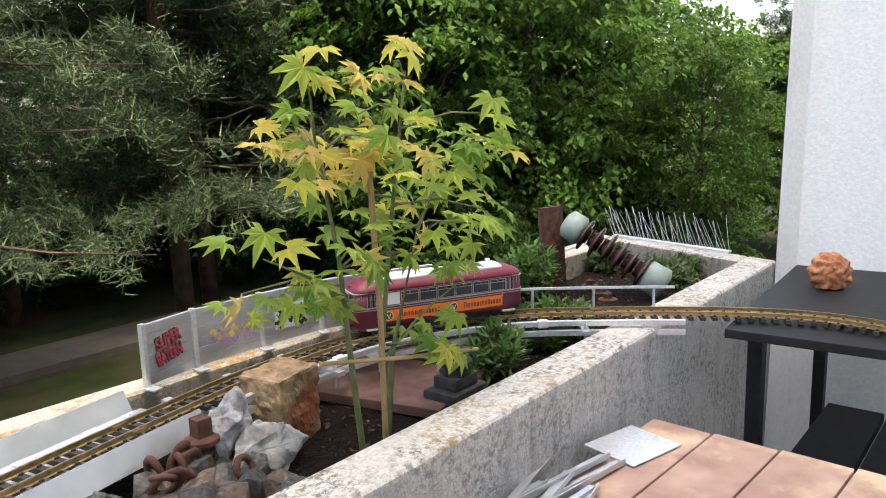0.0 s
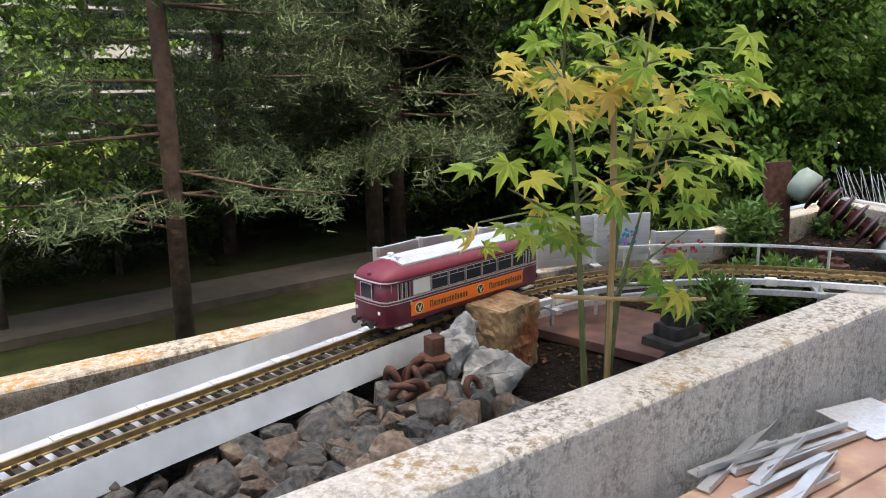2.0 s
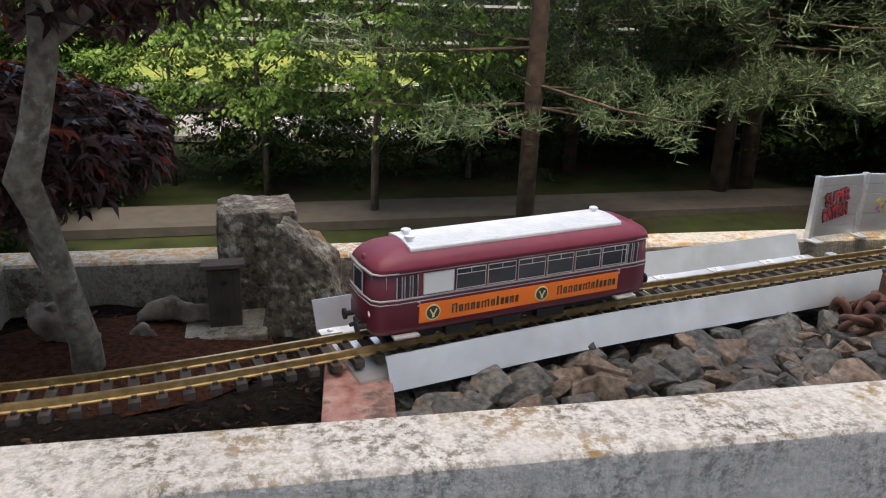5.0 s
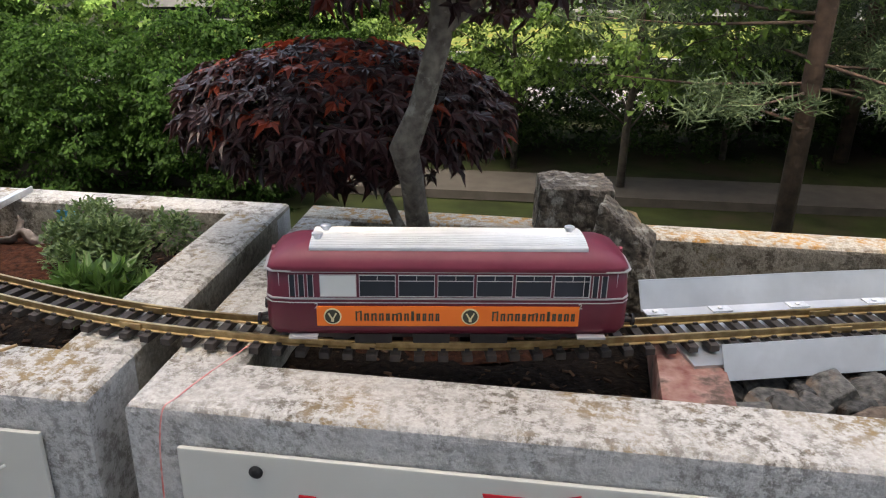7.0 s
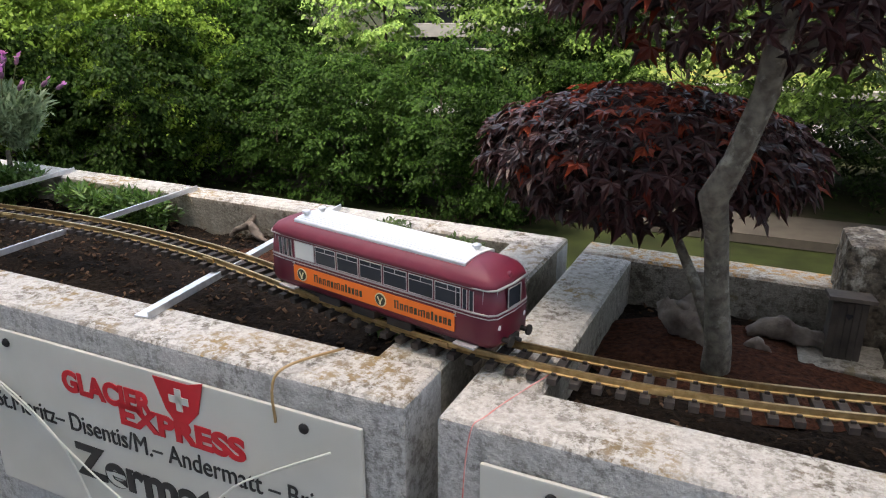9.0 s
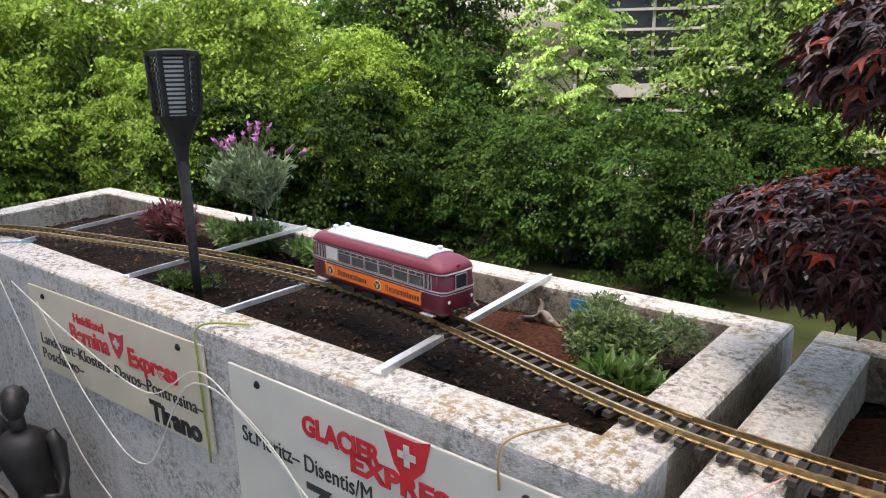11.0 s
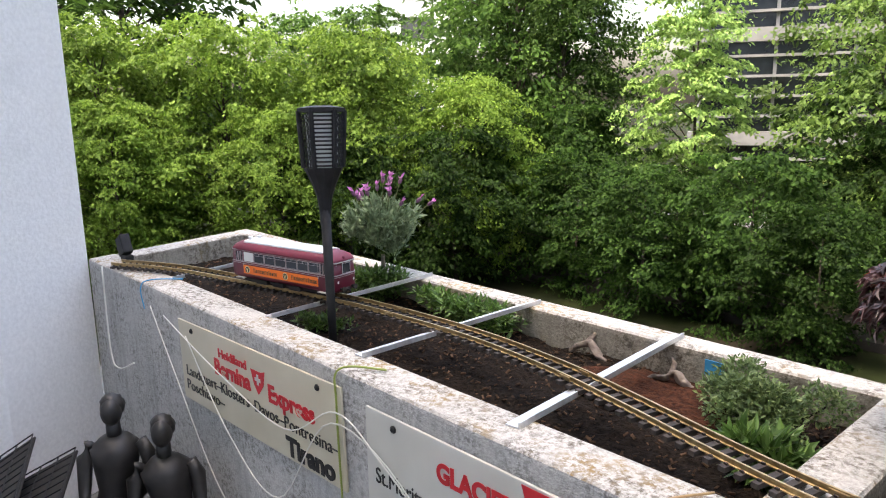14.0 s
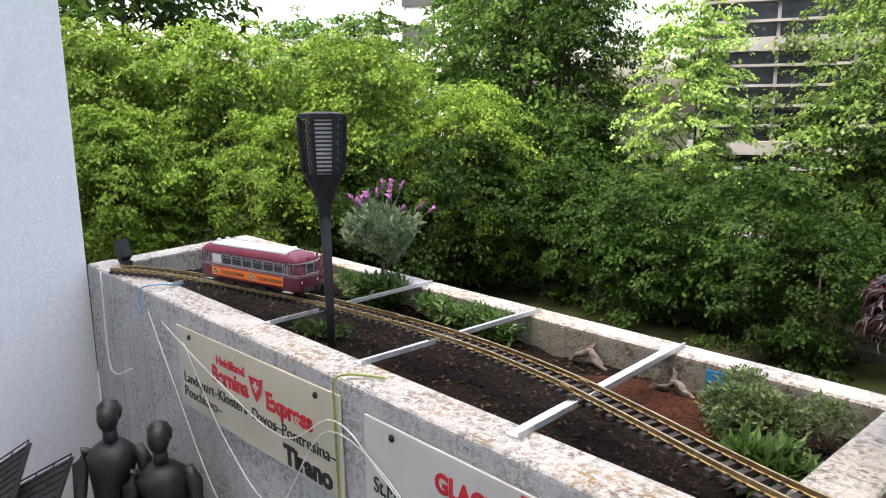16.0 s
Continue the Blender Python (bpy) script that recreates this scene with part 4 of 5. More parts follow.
solid("brick", bm, M_pink, at(.645, .195, -.033, -4), "pink weathered brick edging the stones", "brick")


def rough_block(size, taper, amp, seed):
    """An upright hewn stone: a box with uneven faces, narrowing towards the top."""
    bm = B()
    box(bm, (0, 0, 0), size, bevel=min(size) * .10)
    for _ in range(4):
        bmesh.ops.subdivide_edges(bm, edges=[e for e in bm.edges if e.calc_length() > .011], cuts=1, use_grid_fill=True)
    bmesh.ops.triangulate(bm, faces=bm.faces)
    o = Vector((seed, seed * 2, 0))
    for v_ in bm.verts:
        k = v_.co.z / size[2] + .5
        v_.co.x *= 1 - taper[0] * k
        v_.co.y *= 1 - taper[1] * k
        v_.co.z -= taper[2] * v_.co.x * k
        v_.co += v_.co.normalized() * (noise.noise(v_.co * 18 + o) * amp + noise.noise(v_.co * 60 + o) * amp * .6 + noise.noise(v_.co * 150 + o) * amp * .35)
    return bm


solid("stone_post", rough_block((.135, .12, .20), (.06, .06, 0), .007, 3), M_post, at(.508, .640, .0, 6), "weathered stone post with flat mossy top", "rock")
solid("brown_boulder", rough_block((.15, .085, .18), (.45, .3, .75), .010, 8), M_post, at(.592, .525, -.02, -14), "rough grey-brown wedge of stone leaning by the post", "rock")
rock("reddish_stone", .60, .59, -.02, (.05, .045, .085), M_tuff, "reddish porous stone behind the wedge", -18, 20, .010, 10)


def gnarled(bm, pts, rads, amp, seed):
    """A knotty length of old root: a tube with deep folds along the grain."""
    P = [Vector(p) for p in pts]
    fine, fr = [], []
    for i in range(len(P) - 1):
        for k in range(6):
            fine.append(P[i].lerp(P[i + 1], k / 6))
            fr.append(rads[i] + (rads[i + 1] - rads[i]) * k / 6)
    n0 = len(bm.verts)
    tube(bm, fine + [P[-1]], fr + [rads[-1]], 18)
    bm.verts.ensure_lookup_table()
    for v_ in bm.verts[n0:]:
        q = v_.co * 45 + Vector((seed, 0, 0))
        v_.co += Vector((noise.noise(q), noise.noise(q + Vector((9, 0, 0))), noise.noise(q + Vector((0, 9, 0))))) * amp + Vector((noise.noise(q * 3), noise.noise(q * 3 + Vector((5, 5, 0))), noise.noise(q * 3 + Vector((0, 5, 5))))) * amp * .45
    return bm


for u, v, turn, k in ((.215, .495, 20, 1.0), (.385, .545, -8, 1.0)):
    bm = B()
    if turn > 0:
        gnarled(bm, [(.050, -.045, .0), (.030, -.020, .020), (-.005, .0, .042), (-.030, .015, .062)], [.010, .024, .026, .012], .013, 2)
        gnarled(bm, [(.0, .0, .050), (.030, .010, .072), (.046, .020, .066)], [.020, .014, .006], .009, 3)
    else:
        gnarled(bm, [(-.060, .0, .010), (-.020, .006, .030), (.030, .0, .026), (.090, -.004, .012)], [.012, .020, .014, .006], .010, 4)
        gnarled(bm, [(-.060, -.060, .004), (-.040, -.055, .018), (-.010, -.070, .006)], [.006, .012, .006], .007, 5)
    solid("driftwood", bm, M_drift, at(u, v, SOIL + .006, turn), "gnarled pale driftwood root on the soil", "driftwood", smooth=True)
for u, v, turn in ((-.545, .575, 30), (-.80, .615, 15)):
    bm = B()
    gnarled(bm, [(-.055, .02, .0), (-.020, .0, .022), (.012, .0, .034), (.030, -.015, .016), (.055, -.02, .0)], [.004, .009, .008, .010, .004], .007, turn)
    gnarled(bm, [(.0, .0, .030), (.010, .020, .048), (.004, .035, .056)], [.007, .005, .002], .004, turn + 1)
    solid("driftwood", bm, M_drift, at(u, v, SOIL + .006, turn), "bleached driftwood twig on the soil", "driftwood", smooth=True)
for u, v, a, b in ((.30, .44, .24, .17), (-.55, .52, .22, .12)):
    bm = B()
    n = 22
    ring = [[bm.verts.new((a * q / 6 * math.cos(2 * math.pi * k / n), b * q / 6 * math.sin(2 * math.pi * k / n), .018 * (1 - (q / 6) ** 2) + noise.noise(Vector((q, k, u)) * .9) * .006)) for k in range(n)] for q in range(1, 7)]
    for q, w in zip(ring, ring[1:]):
        for k in range(n):
            bm.faces.new((q[k], q[(k + 1) % n], w[(k + 1) % n], w[k]))
    bm.faces.new(ring[0])
    tagged(solid("peat_patch", bm, M_peat, at(u, v, SOIL + .004), "loose reddish-brown peat over the soil", "soil", smooth=True), kind="stuff")

# rusty bolt, chain and ring
bm = B()
lathe(bm, [(.014, 0), (.014, .055)], 14)
for z in (.008, .022, .036):
    lathe(bm, [(.017, z), (.018, z + .004), (.017, z + .008)], 14)
ob = thing("rusty_bolt", at(1.505, .325, SOIL + .03), "large rusty iron coach screw standing among stones", "bolt")
part("shaft", bm, M_rust, ob)
bm = B()
lathe(bm, [(.015, .055), (.028, .058), (.028, .066), (.016, .070)], 18)
part("collar", bm, M_rust, ob)
part("head", box(B(), (0, 0, .085), (.026, .026, .032), bevel=.002), M_rust, ob)


def torus(bm, m, R, rr, seg=18, s2=8, sx=1.0):
    rings = []
    for i in range(seg):
        a = 2 * math.pi * i / seg
        rings.append([bm.verts.new(m @ Vector(((R + rr * math.cos(2 * math.pi * k / s2)) * math.cos(a) * sx, (R + rr * math.cos(2 * math.pi * k / s2)) * math.sin(a), rr * math.sin(2 * math.pi * k / s2)))) for k in range(s2)])
    for i in range(seg):
        q, w = rings[i], rings[(i + 1) % seg]
        for k in range(s2):
            bm.faces.new((q[k], q[(k + 1) % s2], w[(k + 1) % s2], w[k]))


bm = B()
torus(bm, pose(0, 0, 0, 65, 0, 20), .018, .006)
solid("rusty_ring", bm, M_rust, at(1.53, .25, -.030), "thick rusty iron ring on the stones", "ring", smooth=True)
chain = thing("rusty_chain", at(1.43, .30, -.030), "heap of rusty iron chain links", "chain")
for i in range(9):
    bm = B()
    torus(bm, pose(r.uniform(-.06, .07), r.uniform(-.03, .05), r.uniform(-.01, .025), r.uniform(0, 90), r.uniform(0, 90), r.uniform(0, 180)), .017, .0055, 16, 8, 1.5)
    part("link", bm, M_rust, chain, smooth=True)

# sandstone slab and small stone lantern
bm = B()
box(bm, (0, 0, 0), (.26, .40, .02), bevel=.003)
solid("sandstone_slab", bm, M_plate, at(2.02, .42, SOIL + .016, 14), "red sandstone slab lying on soil", "slab")
ln = thing("stone_lantern", at(2.035, .225, SOIL), "small dark cast stone lantern on soil", "garden ornament")
part("base", box(B(), (0, 0, .022), (.115, .085, .044), bevel=.009), M_darkstone, ln)
part("plinth", box(B(), (0, 0, .056), (.074, .062, .028), bevel=.008), M_darkstone, ln)
bm = B()
lathe(bm, [(.031, .068), (.033, .072), (.033, .088), (.029, .092)], 6)
part("nut", bm, M_darkstone, ln)
bm = B()
lathe(bm, [(.022, .091), (.036, .094), (.036, .100), (.022, .104), (.021, .112), (.024, .116), (.021, .124), (.010, .130)], 14)
part("top", bm, M_darkstone, ln)

# insulator on a steel plate
ins = thing("insulator", at(3.02, .52, SOIL), "brown ribbed porcelain insulator with grey-green caps leaning on a rusty plate", "insulator")
part("plate", box(B(), (-.01, .06, .14), (.10, .016, .30), Euler((radians(-4), 0, radians(-14))).to_matrix(), bevel=.002), M_rust, ins, "rusty steel plate")
A, Z_ = Vector((.02, .02, .235)), Vector((.10, -.28, .045))
dd = (Z_ - A)
m_i = Matrix.Translation(A) @ dd.to_track_quat("Z", "Y").to_matrix().to_4x4()
Ltot = dd.length
bm = B()
lathe(bm, [(.030, -.01), (.048, 0), (.050, .05), (.036, .062)], 20, m_i)
part("cap", bm, M_green, ins, "grey-green metal cap", True)
bm = B()
lathe(bm, [(.034, Ltot - .075), (.050, Ltot - .06), (.054, Ltot), (.030, Ltot + .012)], 20, m_i)
part("cap", bm, M_green, ins, "grey-green metal cap", True)
for i in range(6):
    z = .066 + (Ltot - .145) * i / 5.0
    bm = B()
    lathe(bm, [(.026, z - .020), (.030, z - .006), (.056, z + .003), (.056, z + .008), (.032, z + .010), (.026, z + .018)], 24, m_i)
    part("porcelain_rib", bm, M_porc, ins, smooth=True)
for i, (u, v) in enumerate(((3.05, .42), (2.98, .36), (3.12, .5))):
    bm = B()
    lathe(bm, [(.03, 0), (.03, .012), (.014, .016), (.014, .03)], 16)
    solid("iron_fitting", bm, M_rust, at(u, v, SOIL), "rusty iron fitting on soil", "fitting")

# bird spikes on the end wall
sp = thing("bird_spikes", at(0, 0, 0), "row of thin steel bird spikes on the planter rim", "bird spikes")
bm = B()
a, b = Vector((3.56, .18, .004)), Vector((3.70, .70, .004))
box(bm, (a + b) / 2, (.03, (b - a).length, .006), Euler((0, 0, -math.atan2(b.x - a.x, b.y - a.y))).to_matrix())
box(bm, (3.35, .71, .004), (.62, .03, .006))
part("base_strip", bm, M_alu, sp)
bm = B()
for i in range(46):
    t = i / 45
    p = a.lerp(b, t)
    tube(bm, [p, p + Vector((r.uniform(-.05, -.02) if i % 2 else r.uniform(.0, .04), r.uniform(.02, .05), r.uniform(.10, .13)))], .0010, 4)
tagged(part("spikes", bm, M_alup, sp, "thin steel spikes"), kind="stuff")


# ---- plants in the planters ----
def bush(name, u, v, rad, n, size, material, label, seed, stems=M_barkdk, long=1.6, z0=SOIL, up=.5):
    r = random.Random(seed)
    ob = thing(name, at(u, v, z0), label, "shrub")
    bm = B()
    clumps = [Vector((r.gauss(0, .42) * rad[0], r.gauss(0, .42) * rad[1], rad[2] * (.5 + r.uniform(-.15, .55)))) for _ in range(16)]
    pts = []
    for c in clumps:
        for _ in range(n // 16):
            d = Vector((r.gauss(0, 1), r.gauss(0, 1), r.gauss(.3, 1))).normalized()
            pts.append((c + Vector((d.x * rad[0], d.y * rad[1], d.z * rad[2])) * r.uniform(.2, .45), Vector((d.x, d.y, up + d.z))))
    leaves(bm, [(p if p.z > .006 else Vector((p.x, p.y, .006)), o) for p, o in pts], size, r, long=long, droop=0)
    part("foliage", bm, material, ob)
    bm = B()
    for c in clumps:
        tube(bm, [(c.x * .2, c.y * .2, -.01), (c.x * .6, c.y * .6, c.z * .6), c], [.004, .003, .0015], 5)
    part("stems", bm, stems, ob)
    return ob


bush("green_shrub", 2.26, .30, (.085, .075, .075), 1300, .020, L_shrub, "small glossy green shrub growing in soil", 1)
bush("green_shrub", 2.50, .27, (.095, .075, .075), 1300, .020, L_shrub, "small glossy green shrub growing in soil", 2)
bush("green_shrub", 2.92, .60, (.10, .07, .12), 1300, .022, L_shrub, "pale variegated green shrub in soil", 3)
bush("green_shrub", 3.38, .58, (.08, .06, .07), 900, .020, L_shrub, "pale green shrub beside the insulator", 4)
bush("low_ground_cover", 3.36, .30, (.11, .09, .055), 1300, .018, L_shrub2, "low mounded dark green ground cover", 5)
bush("dwarf_pine", -.29, .50, (.135, .085, .085), 9000, .010, L_shrub2, "dense blue-green dwarf pine in soil", 6, long=1.3)
bush("green_shrub", -.215, .33, (.075, .045, .055), 800, .022, L_shrub, "low bright green shrub beside the track", 7, long=2.0)
bush("low_ground_cover", -1.22, .60, (.22, .07, .055), 2600, .016, L_shrub, "low spreading green ground cover along the rim", 8)
bush("low_ground_cover", -1.62, .58, (.15, .08, .075), 2200, .017, L_shrub, "low spreading green ground cover along the rim", 9)
bush("heather", -2.02, .55, (.11, .07, .075), 1800, .016, L_heath, "dusky pink heather cushion in soil", 10, long=2.6, up=1.2)
bush("low_ground_cover", -1.48, .26, (.09, .06, .03), 500, .014, L_shrub, "sparse green seedlings in soil", 12)

lav = thing("lavender_standard", at(-1.60, .60, SOIL), "lavender standard with grey-green ball crown and pink-purple flowers", "plant")
bm = B()
tube(bm, [(0, 0, -.02), (.003, 0, .05), (-.002, 0, .11), (0, 0, .15)], [.009, .008, .007, .006], 8)
part("stem", bm, M_bark, lav)
bm = B()
rl = random.Random(5)
pts = []
for k in range(70):
    d = Vector((rl.gauss(0, 1), rl.gauss(0, 1), rl.gauss(.35, .8))).normalized()
    c = Vector((0, 0, .215)) + Vector((d.x * .105, d.y * .10, d.z * .085)) * rl.uniform(.45, 1.0)
    w = Vector((d.x * .7, d.y * .7, .9)).normalized()
    for q in range(62):
        pts.append((c + w * .034 * (q / 62) + Vector((rl.gauss(0, .011), rl.gauss(0, .011), rl.gauss(0, .009))), w))
leaves(bm, pts, .014, rl, long=2.2, droop=-.6)
part("foliage", bm, L_olive, lav, "narrow grey-green leaves")
for i in range(19):
    d = Vector((rl.gauss(.22, .5), rl.gauss(-.05, .4), 1.0)).normalized()
    p0 = Vector((0, 0, .22)) + Vector((d.x * .11, d.y * .11, d.z * .08))
    p1 = p0 + d * rl.uniform(.045, .085)
    stalk = part("flower_stem", tube(B(), [p0, p1], .0013, 5), M_stem, lav)
    bm = lathe(B(), [(.003, 0), (.0058, .006), (.0062, .014), (.0035, .021)], 7, Matrix.Translation(p1) @ d.to_track_quat("Z", "Y").to_matrix().to_4x4())
    part("flower_head", bm, M_bud, stalk, smooth=True)
    bm = B()
    leaves(bm, [(p1 + d * .018, (d + Vector((rl.gauss(0, .5), rl.gauss(0, .5), 0))).normalized() * 2.5) for _ in range(5)], .015, rl, long=1.2, droop=-.6)
    part("petals", bm, L_purple, stalk, "pink-purple petals")

# yellow-green maple with canes
mp = thing("green_maple", at(1.77, .185, SOIL) @ Matrix.Diagonal((1.28, 1.28, 1.30, 1)), "young maple with yellow-green and golden pointed leaves", "tree")
rm = random.Random(21)
tips = []
stems = [[(-.03, .0, -.02), (-.045, .0, .12), (-.05, .01, .28), (-.075, .02, .46)], [(.01, .0, -.02), (.02, .01, .15), (.06, .02, .32), (.10, .02, .52)], [(.02, .01, -.02), (.05, .02, .13), (.14, .04, .30), (.24, .05, .42)]]
stemP = []
for st in stems:
    st = [Vector(p) for p in st]
    stemP.append((st, part("stem", tube(B(), st, [.0050, .0042, .0030, .0016], 7), M_stem, mp, "thin green stem")))
for st, stem in stemP:
    for k in range(11):
        t = rm.uniform(.60, 1)
        i = min(int(t * 3), 2)
        p = st[i].lerp(st[i + 1], t * 3 - i)
        d = Vector((rm.gauss(.02, .8), rm.gauss(0, .8), rm.uniform(-.1, .7))).normalized()
        q = p + d * rm.uniform(.05, .15)
        part("twig", tube(B(), [p, p.lerp(q, .5) + Vector((0, 0, .012)), q], [.002, .0015, .001], 5), M_stem, stem)
        tips += [q, q, p.lerp(q, .55)]
for p, q in (((-.047, .0, .22), (-.16, .02, .30)), ((-.047, .0, .23), (-.12, .03, .26)), ((.02, .01, .13), (.22, .03, .20)), ((.03, .01, .15), (.16, -.04, .12))):
    p, q = Vector(p), Vector(q)
    part("twig", tube(B(), [p, p.lerp(q, .5) + Vector((0, 0, .01)), q], [.0025, .002, .001], 5), M_stem, stem)
    tips += [q, p.lerp(q, .8), p.lerp(q, .6), p.lerp(q, .4)]
part("cane", tube(B(), [(.005, -.005, -.02), (.006, -.004, .2), (.0, 0, .43)], .0040, 8), M_cane, mp, "tan supporting cane")
part("cane", tube(B(), [(-.10, .0, .16), (.05, -.01, .13), (.20, -.02, .105)], .0030, 7), M_cane, mp, "tan supporting cane")
bm = B()
for q in tips:
    for _ in range(1 if rm.random() < .45 else 2):
        p = q + Vector((rm.gauss(0, .022), rm.gauss(0, .022), rm.gauss(0, .018)))
        d = Vector((rm.gauss(0, 1), rm.gauss(-.3, .8), rm.gauss(-.25, .35))).normalized()
        up = Vector((rm.gauss(0, .4), rm.gauss(-.65, .4), 1)).normalized()
        gold = 1 if (p.z > .50 or (p.z > .36 and p.x < .0)) and rm.random() < .75 else (1 if rm.random() < .12 else 0)
        maple_leaf(bm, p, d, up, rm.uniform(.028, .047), gold)
part("foliage", bm, [L_maple, L_maple2], mp, "pointed yellow-green leaves")

# dark red maple
rd = thing("red_maple", at(.285, .39, SOIL), "japanese maple with dark purple layered crown and knotty grey trunk", "tree")
bm = B()
tube(bm, [(0, .0, -.02), (.0, -.005, .06), (-.012, -.02, .16), (-.020, -.045, .255), (-.028, -.065, .305), (-.005, -.075, .36), (.02, -.08, .45), (.03, -.08, .56), (.05, -.06, .75)], [.024, .0205, .0175, .017, .0205, .0165, .016, .0155, .011], 14)
tube(bm, [(-.0, .01, .04), (-.05, .06, .13), (-.12, .12, .24)], [.011, .009, .006], 8)
tube(bm, [(.025, -.08, .47), (.12, -.04, .55), (.22, .05, .60)], [.014, .010, .005], 8)
part("trunk", bm, M_bark, rd, "knotty grey-brown trunk", True)
bm = B()
for c, rad, n in (((-.165, .13, .315), (.27, .20, .115), 2600), ((.0, -.01, .600), (.29, .24, .125), 2300), ((.05, .03, .74), (.24, .22, .10), 600)):
    for p, d in clump_points(rm, n, c, rad, .72):
        if d.z < -.35 and rm.random() < .75:
            continue
        drop = Vector((d.x, d.y, -.75 + .5 * d.z)).normalized()
        # Extra red leaves on top put the backlit crown into the colour.
        k = 1 if rm.random() < (.32 if d.z > .6 else .06) else 0
        maple_leaf(bm, p, (drop + Vector((rm.gauss(0, .4), rm.gauss(0, .4), rm.gauss(0, .2)))).normalized(), (d + Vector((0, 0, .4))).normalized(), rm.uniform(.024, .040), k, 5)
part("foliage", bm, [L_red, L_red2], rd, "drooping dark purple leaves with red tips, redder on the backlit top")
bm = B()
for k in range(30):
    a = rm.uniform(0, 6.28)
    tube(bm, [(-.12, .12, .25), (-.165 + .14 * math.cos(a), .13 + .10 * math.sin(a), .34), (-.165 + .25 * math.cos(a), .13 + .18 * math.sin(a), .30)], [.004, .003, .001], 5)
part("twigs", bm, M_barkdk, rd)

# ---- garden torch, spotlight, outhouse, blue label ----
tl = thing("garden_torch", at(-1.315, .205, SOIL) @ Matrix.Diagonal((1.08, 1.08, 1.08, 1)), "black plastic solar garden torch with slatted cage", "garden lamp")
bm = B()
tube(bm, [(0, 0, -.03), (-.005, .003, .1), (-.02, .01, .34)], [.0095, .0105, .0125], 12)
part("pole", bm, M_black, tl, smooth=True)
hm = pose(-.0215, .011, .34, -2, -2, 0)
bm = B()
lathe(bm, [(.0128, -.035), (.0142, .0), (.019, .032), (.029, .060), (.041, .086), (.047, .10)], 12, hm)
part("bowl", bm, M_black, tl)
bm = B()
lathe(bm, [(.034, .10), (.040, .225)], 6, hm)
part("diffuser", bm, M_blind, tl, "pale translucent diffuser")
cg = B()
for k in range(6):
    a0, a1 = math.pi / 3 * k, math.pi / 3 * (k + 1)
    for i in range(13):
        z = .105 + .0095 * i
        rr = .046 + .0065 * (i / 12)
        p, q = hm @ Vector((rr * math.cos(a0), rr * math.sin(a0), z)), hm @ Vector((rr * math.cos(a1), rr * math.sin(a1), z))
        if not k % 2:
            for f in (.25, .52, .78):
                torus(cg, Matrix.Translation(p.lerp(q, f + .06 * (i % 2))) @ pose(0, 0, 0, 90, 0, 0) @ pose(0, 0, 0, 0, math.degrees((a0 + a1) / 2) + 90, 0), .0052, .0014, 8, 4)
        else:
            tube(cg, [p, q], .0021, 4)
    tube(cg, [hm @ Vector((.046 * math.cos(a0), .046 * math.sin(a0), .10)), hm @ Vector((.0535 * math.cos(a0), .0535 * math.sin(a0), .232))], .0062, 6)
part("cage", cg, M_black, tl, "black slatted cage")
bm = B()
lathe(bm, [(.056, .228), (.056, .238), (.030, .243)], 6, hm)
part("cap", bm, M_black, tl)

sl = thing("spotlight", at(-2.44, .085, .0), "small black garden spotlight on the rim", "spotlight")
part("foot", box(B(), (0, 0, .012), (.05, .03, .024), bevel=.004), M_black, sl)
part("head", box(B(), (-.02, .0, .055), (.06, .035, .07), Euler((0, radians(-28), 0)).to_matrix(), bevel=.006), M_black, sl)

oh = thing("wooden_outhouse", at(.46, .522, SOIL, 4), "small dark wooden model outhouse on a stone plinth", "model building")
part("plinth", box(B(), (.0, .0, .006), (.125, .105, .022), bevel=.003), M_inner, oh, "pale stone plinth")
part("wall", box(B(), (0, .012, .064), (.050, .044, .098), bevel=.001), M_wood, oh)
for i in range(5):
    part("board", box(B(), (-.020 + .010 * i, -.0115, .064), (.0092, .003, .098), bevel=.0006), M_wood, oh)
part("roof", box(B(), (0, .006, .117), (.066, .066, .006), Euler((radians(-10), 0, 0)).to_matrix(), bevel=.001), M_wood, oh, "sloping board roof")
bm = B()
lathe(bm, [(.003, 0), (.003, .0015)], 10, pose(-.0022, -.0125, .092, 90))
lathe(bm, [(.003, 0), (.003, .0015)], 10, pose(.0022, -.0125, .092, 90))
prism(bm, [(-.005, .0915), (.005, .0915), (0, .085)], -.0142, -.0128, lambda a_, b_, c_: (a_, c_, b_))
part("heart_cutout", bm, M_black, oh, "dark heart-shaped cutout")
bm = B()
box(bm, (0, 0, 0), (.045, .003, .035))
solid("blue_label", bm, M_blue, at(-.475, .637, -.035), "small blue label on the planter wall", "label")

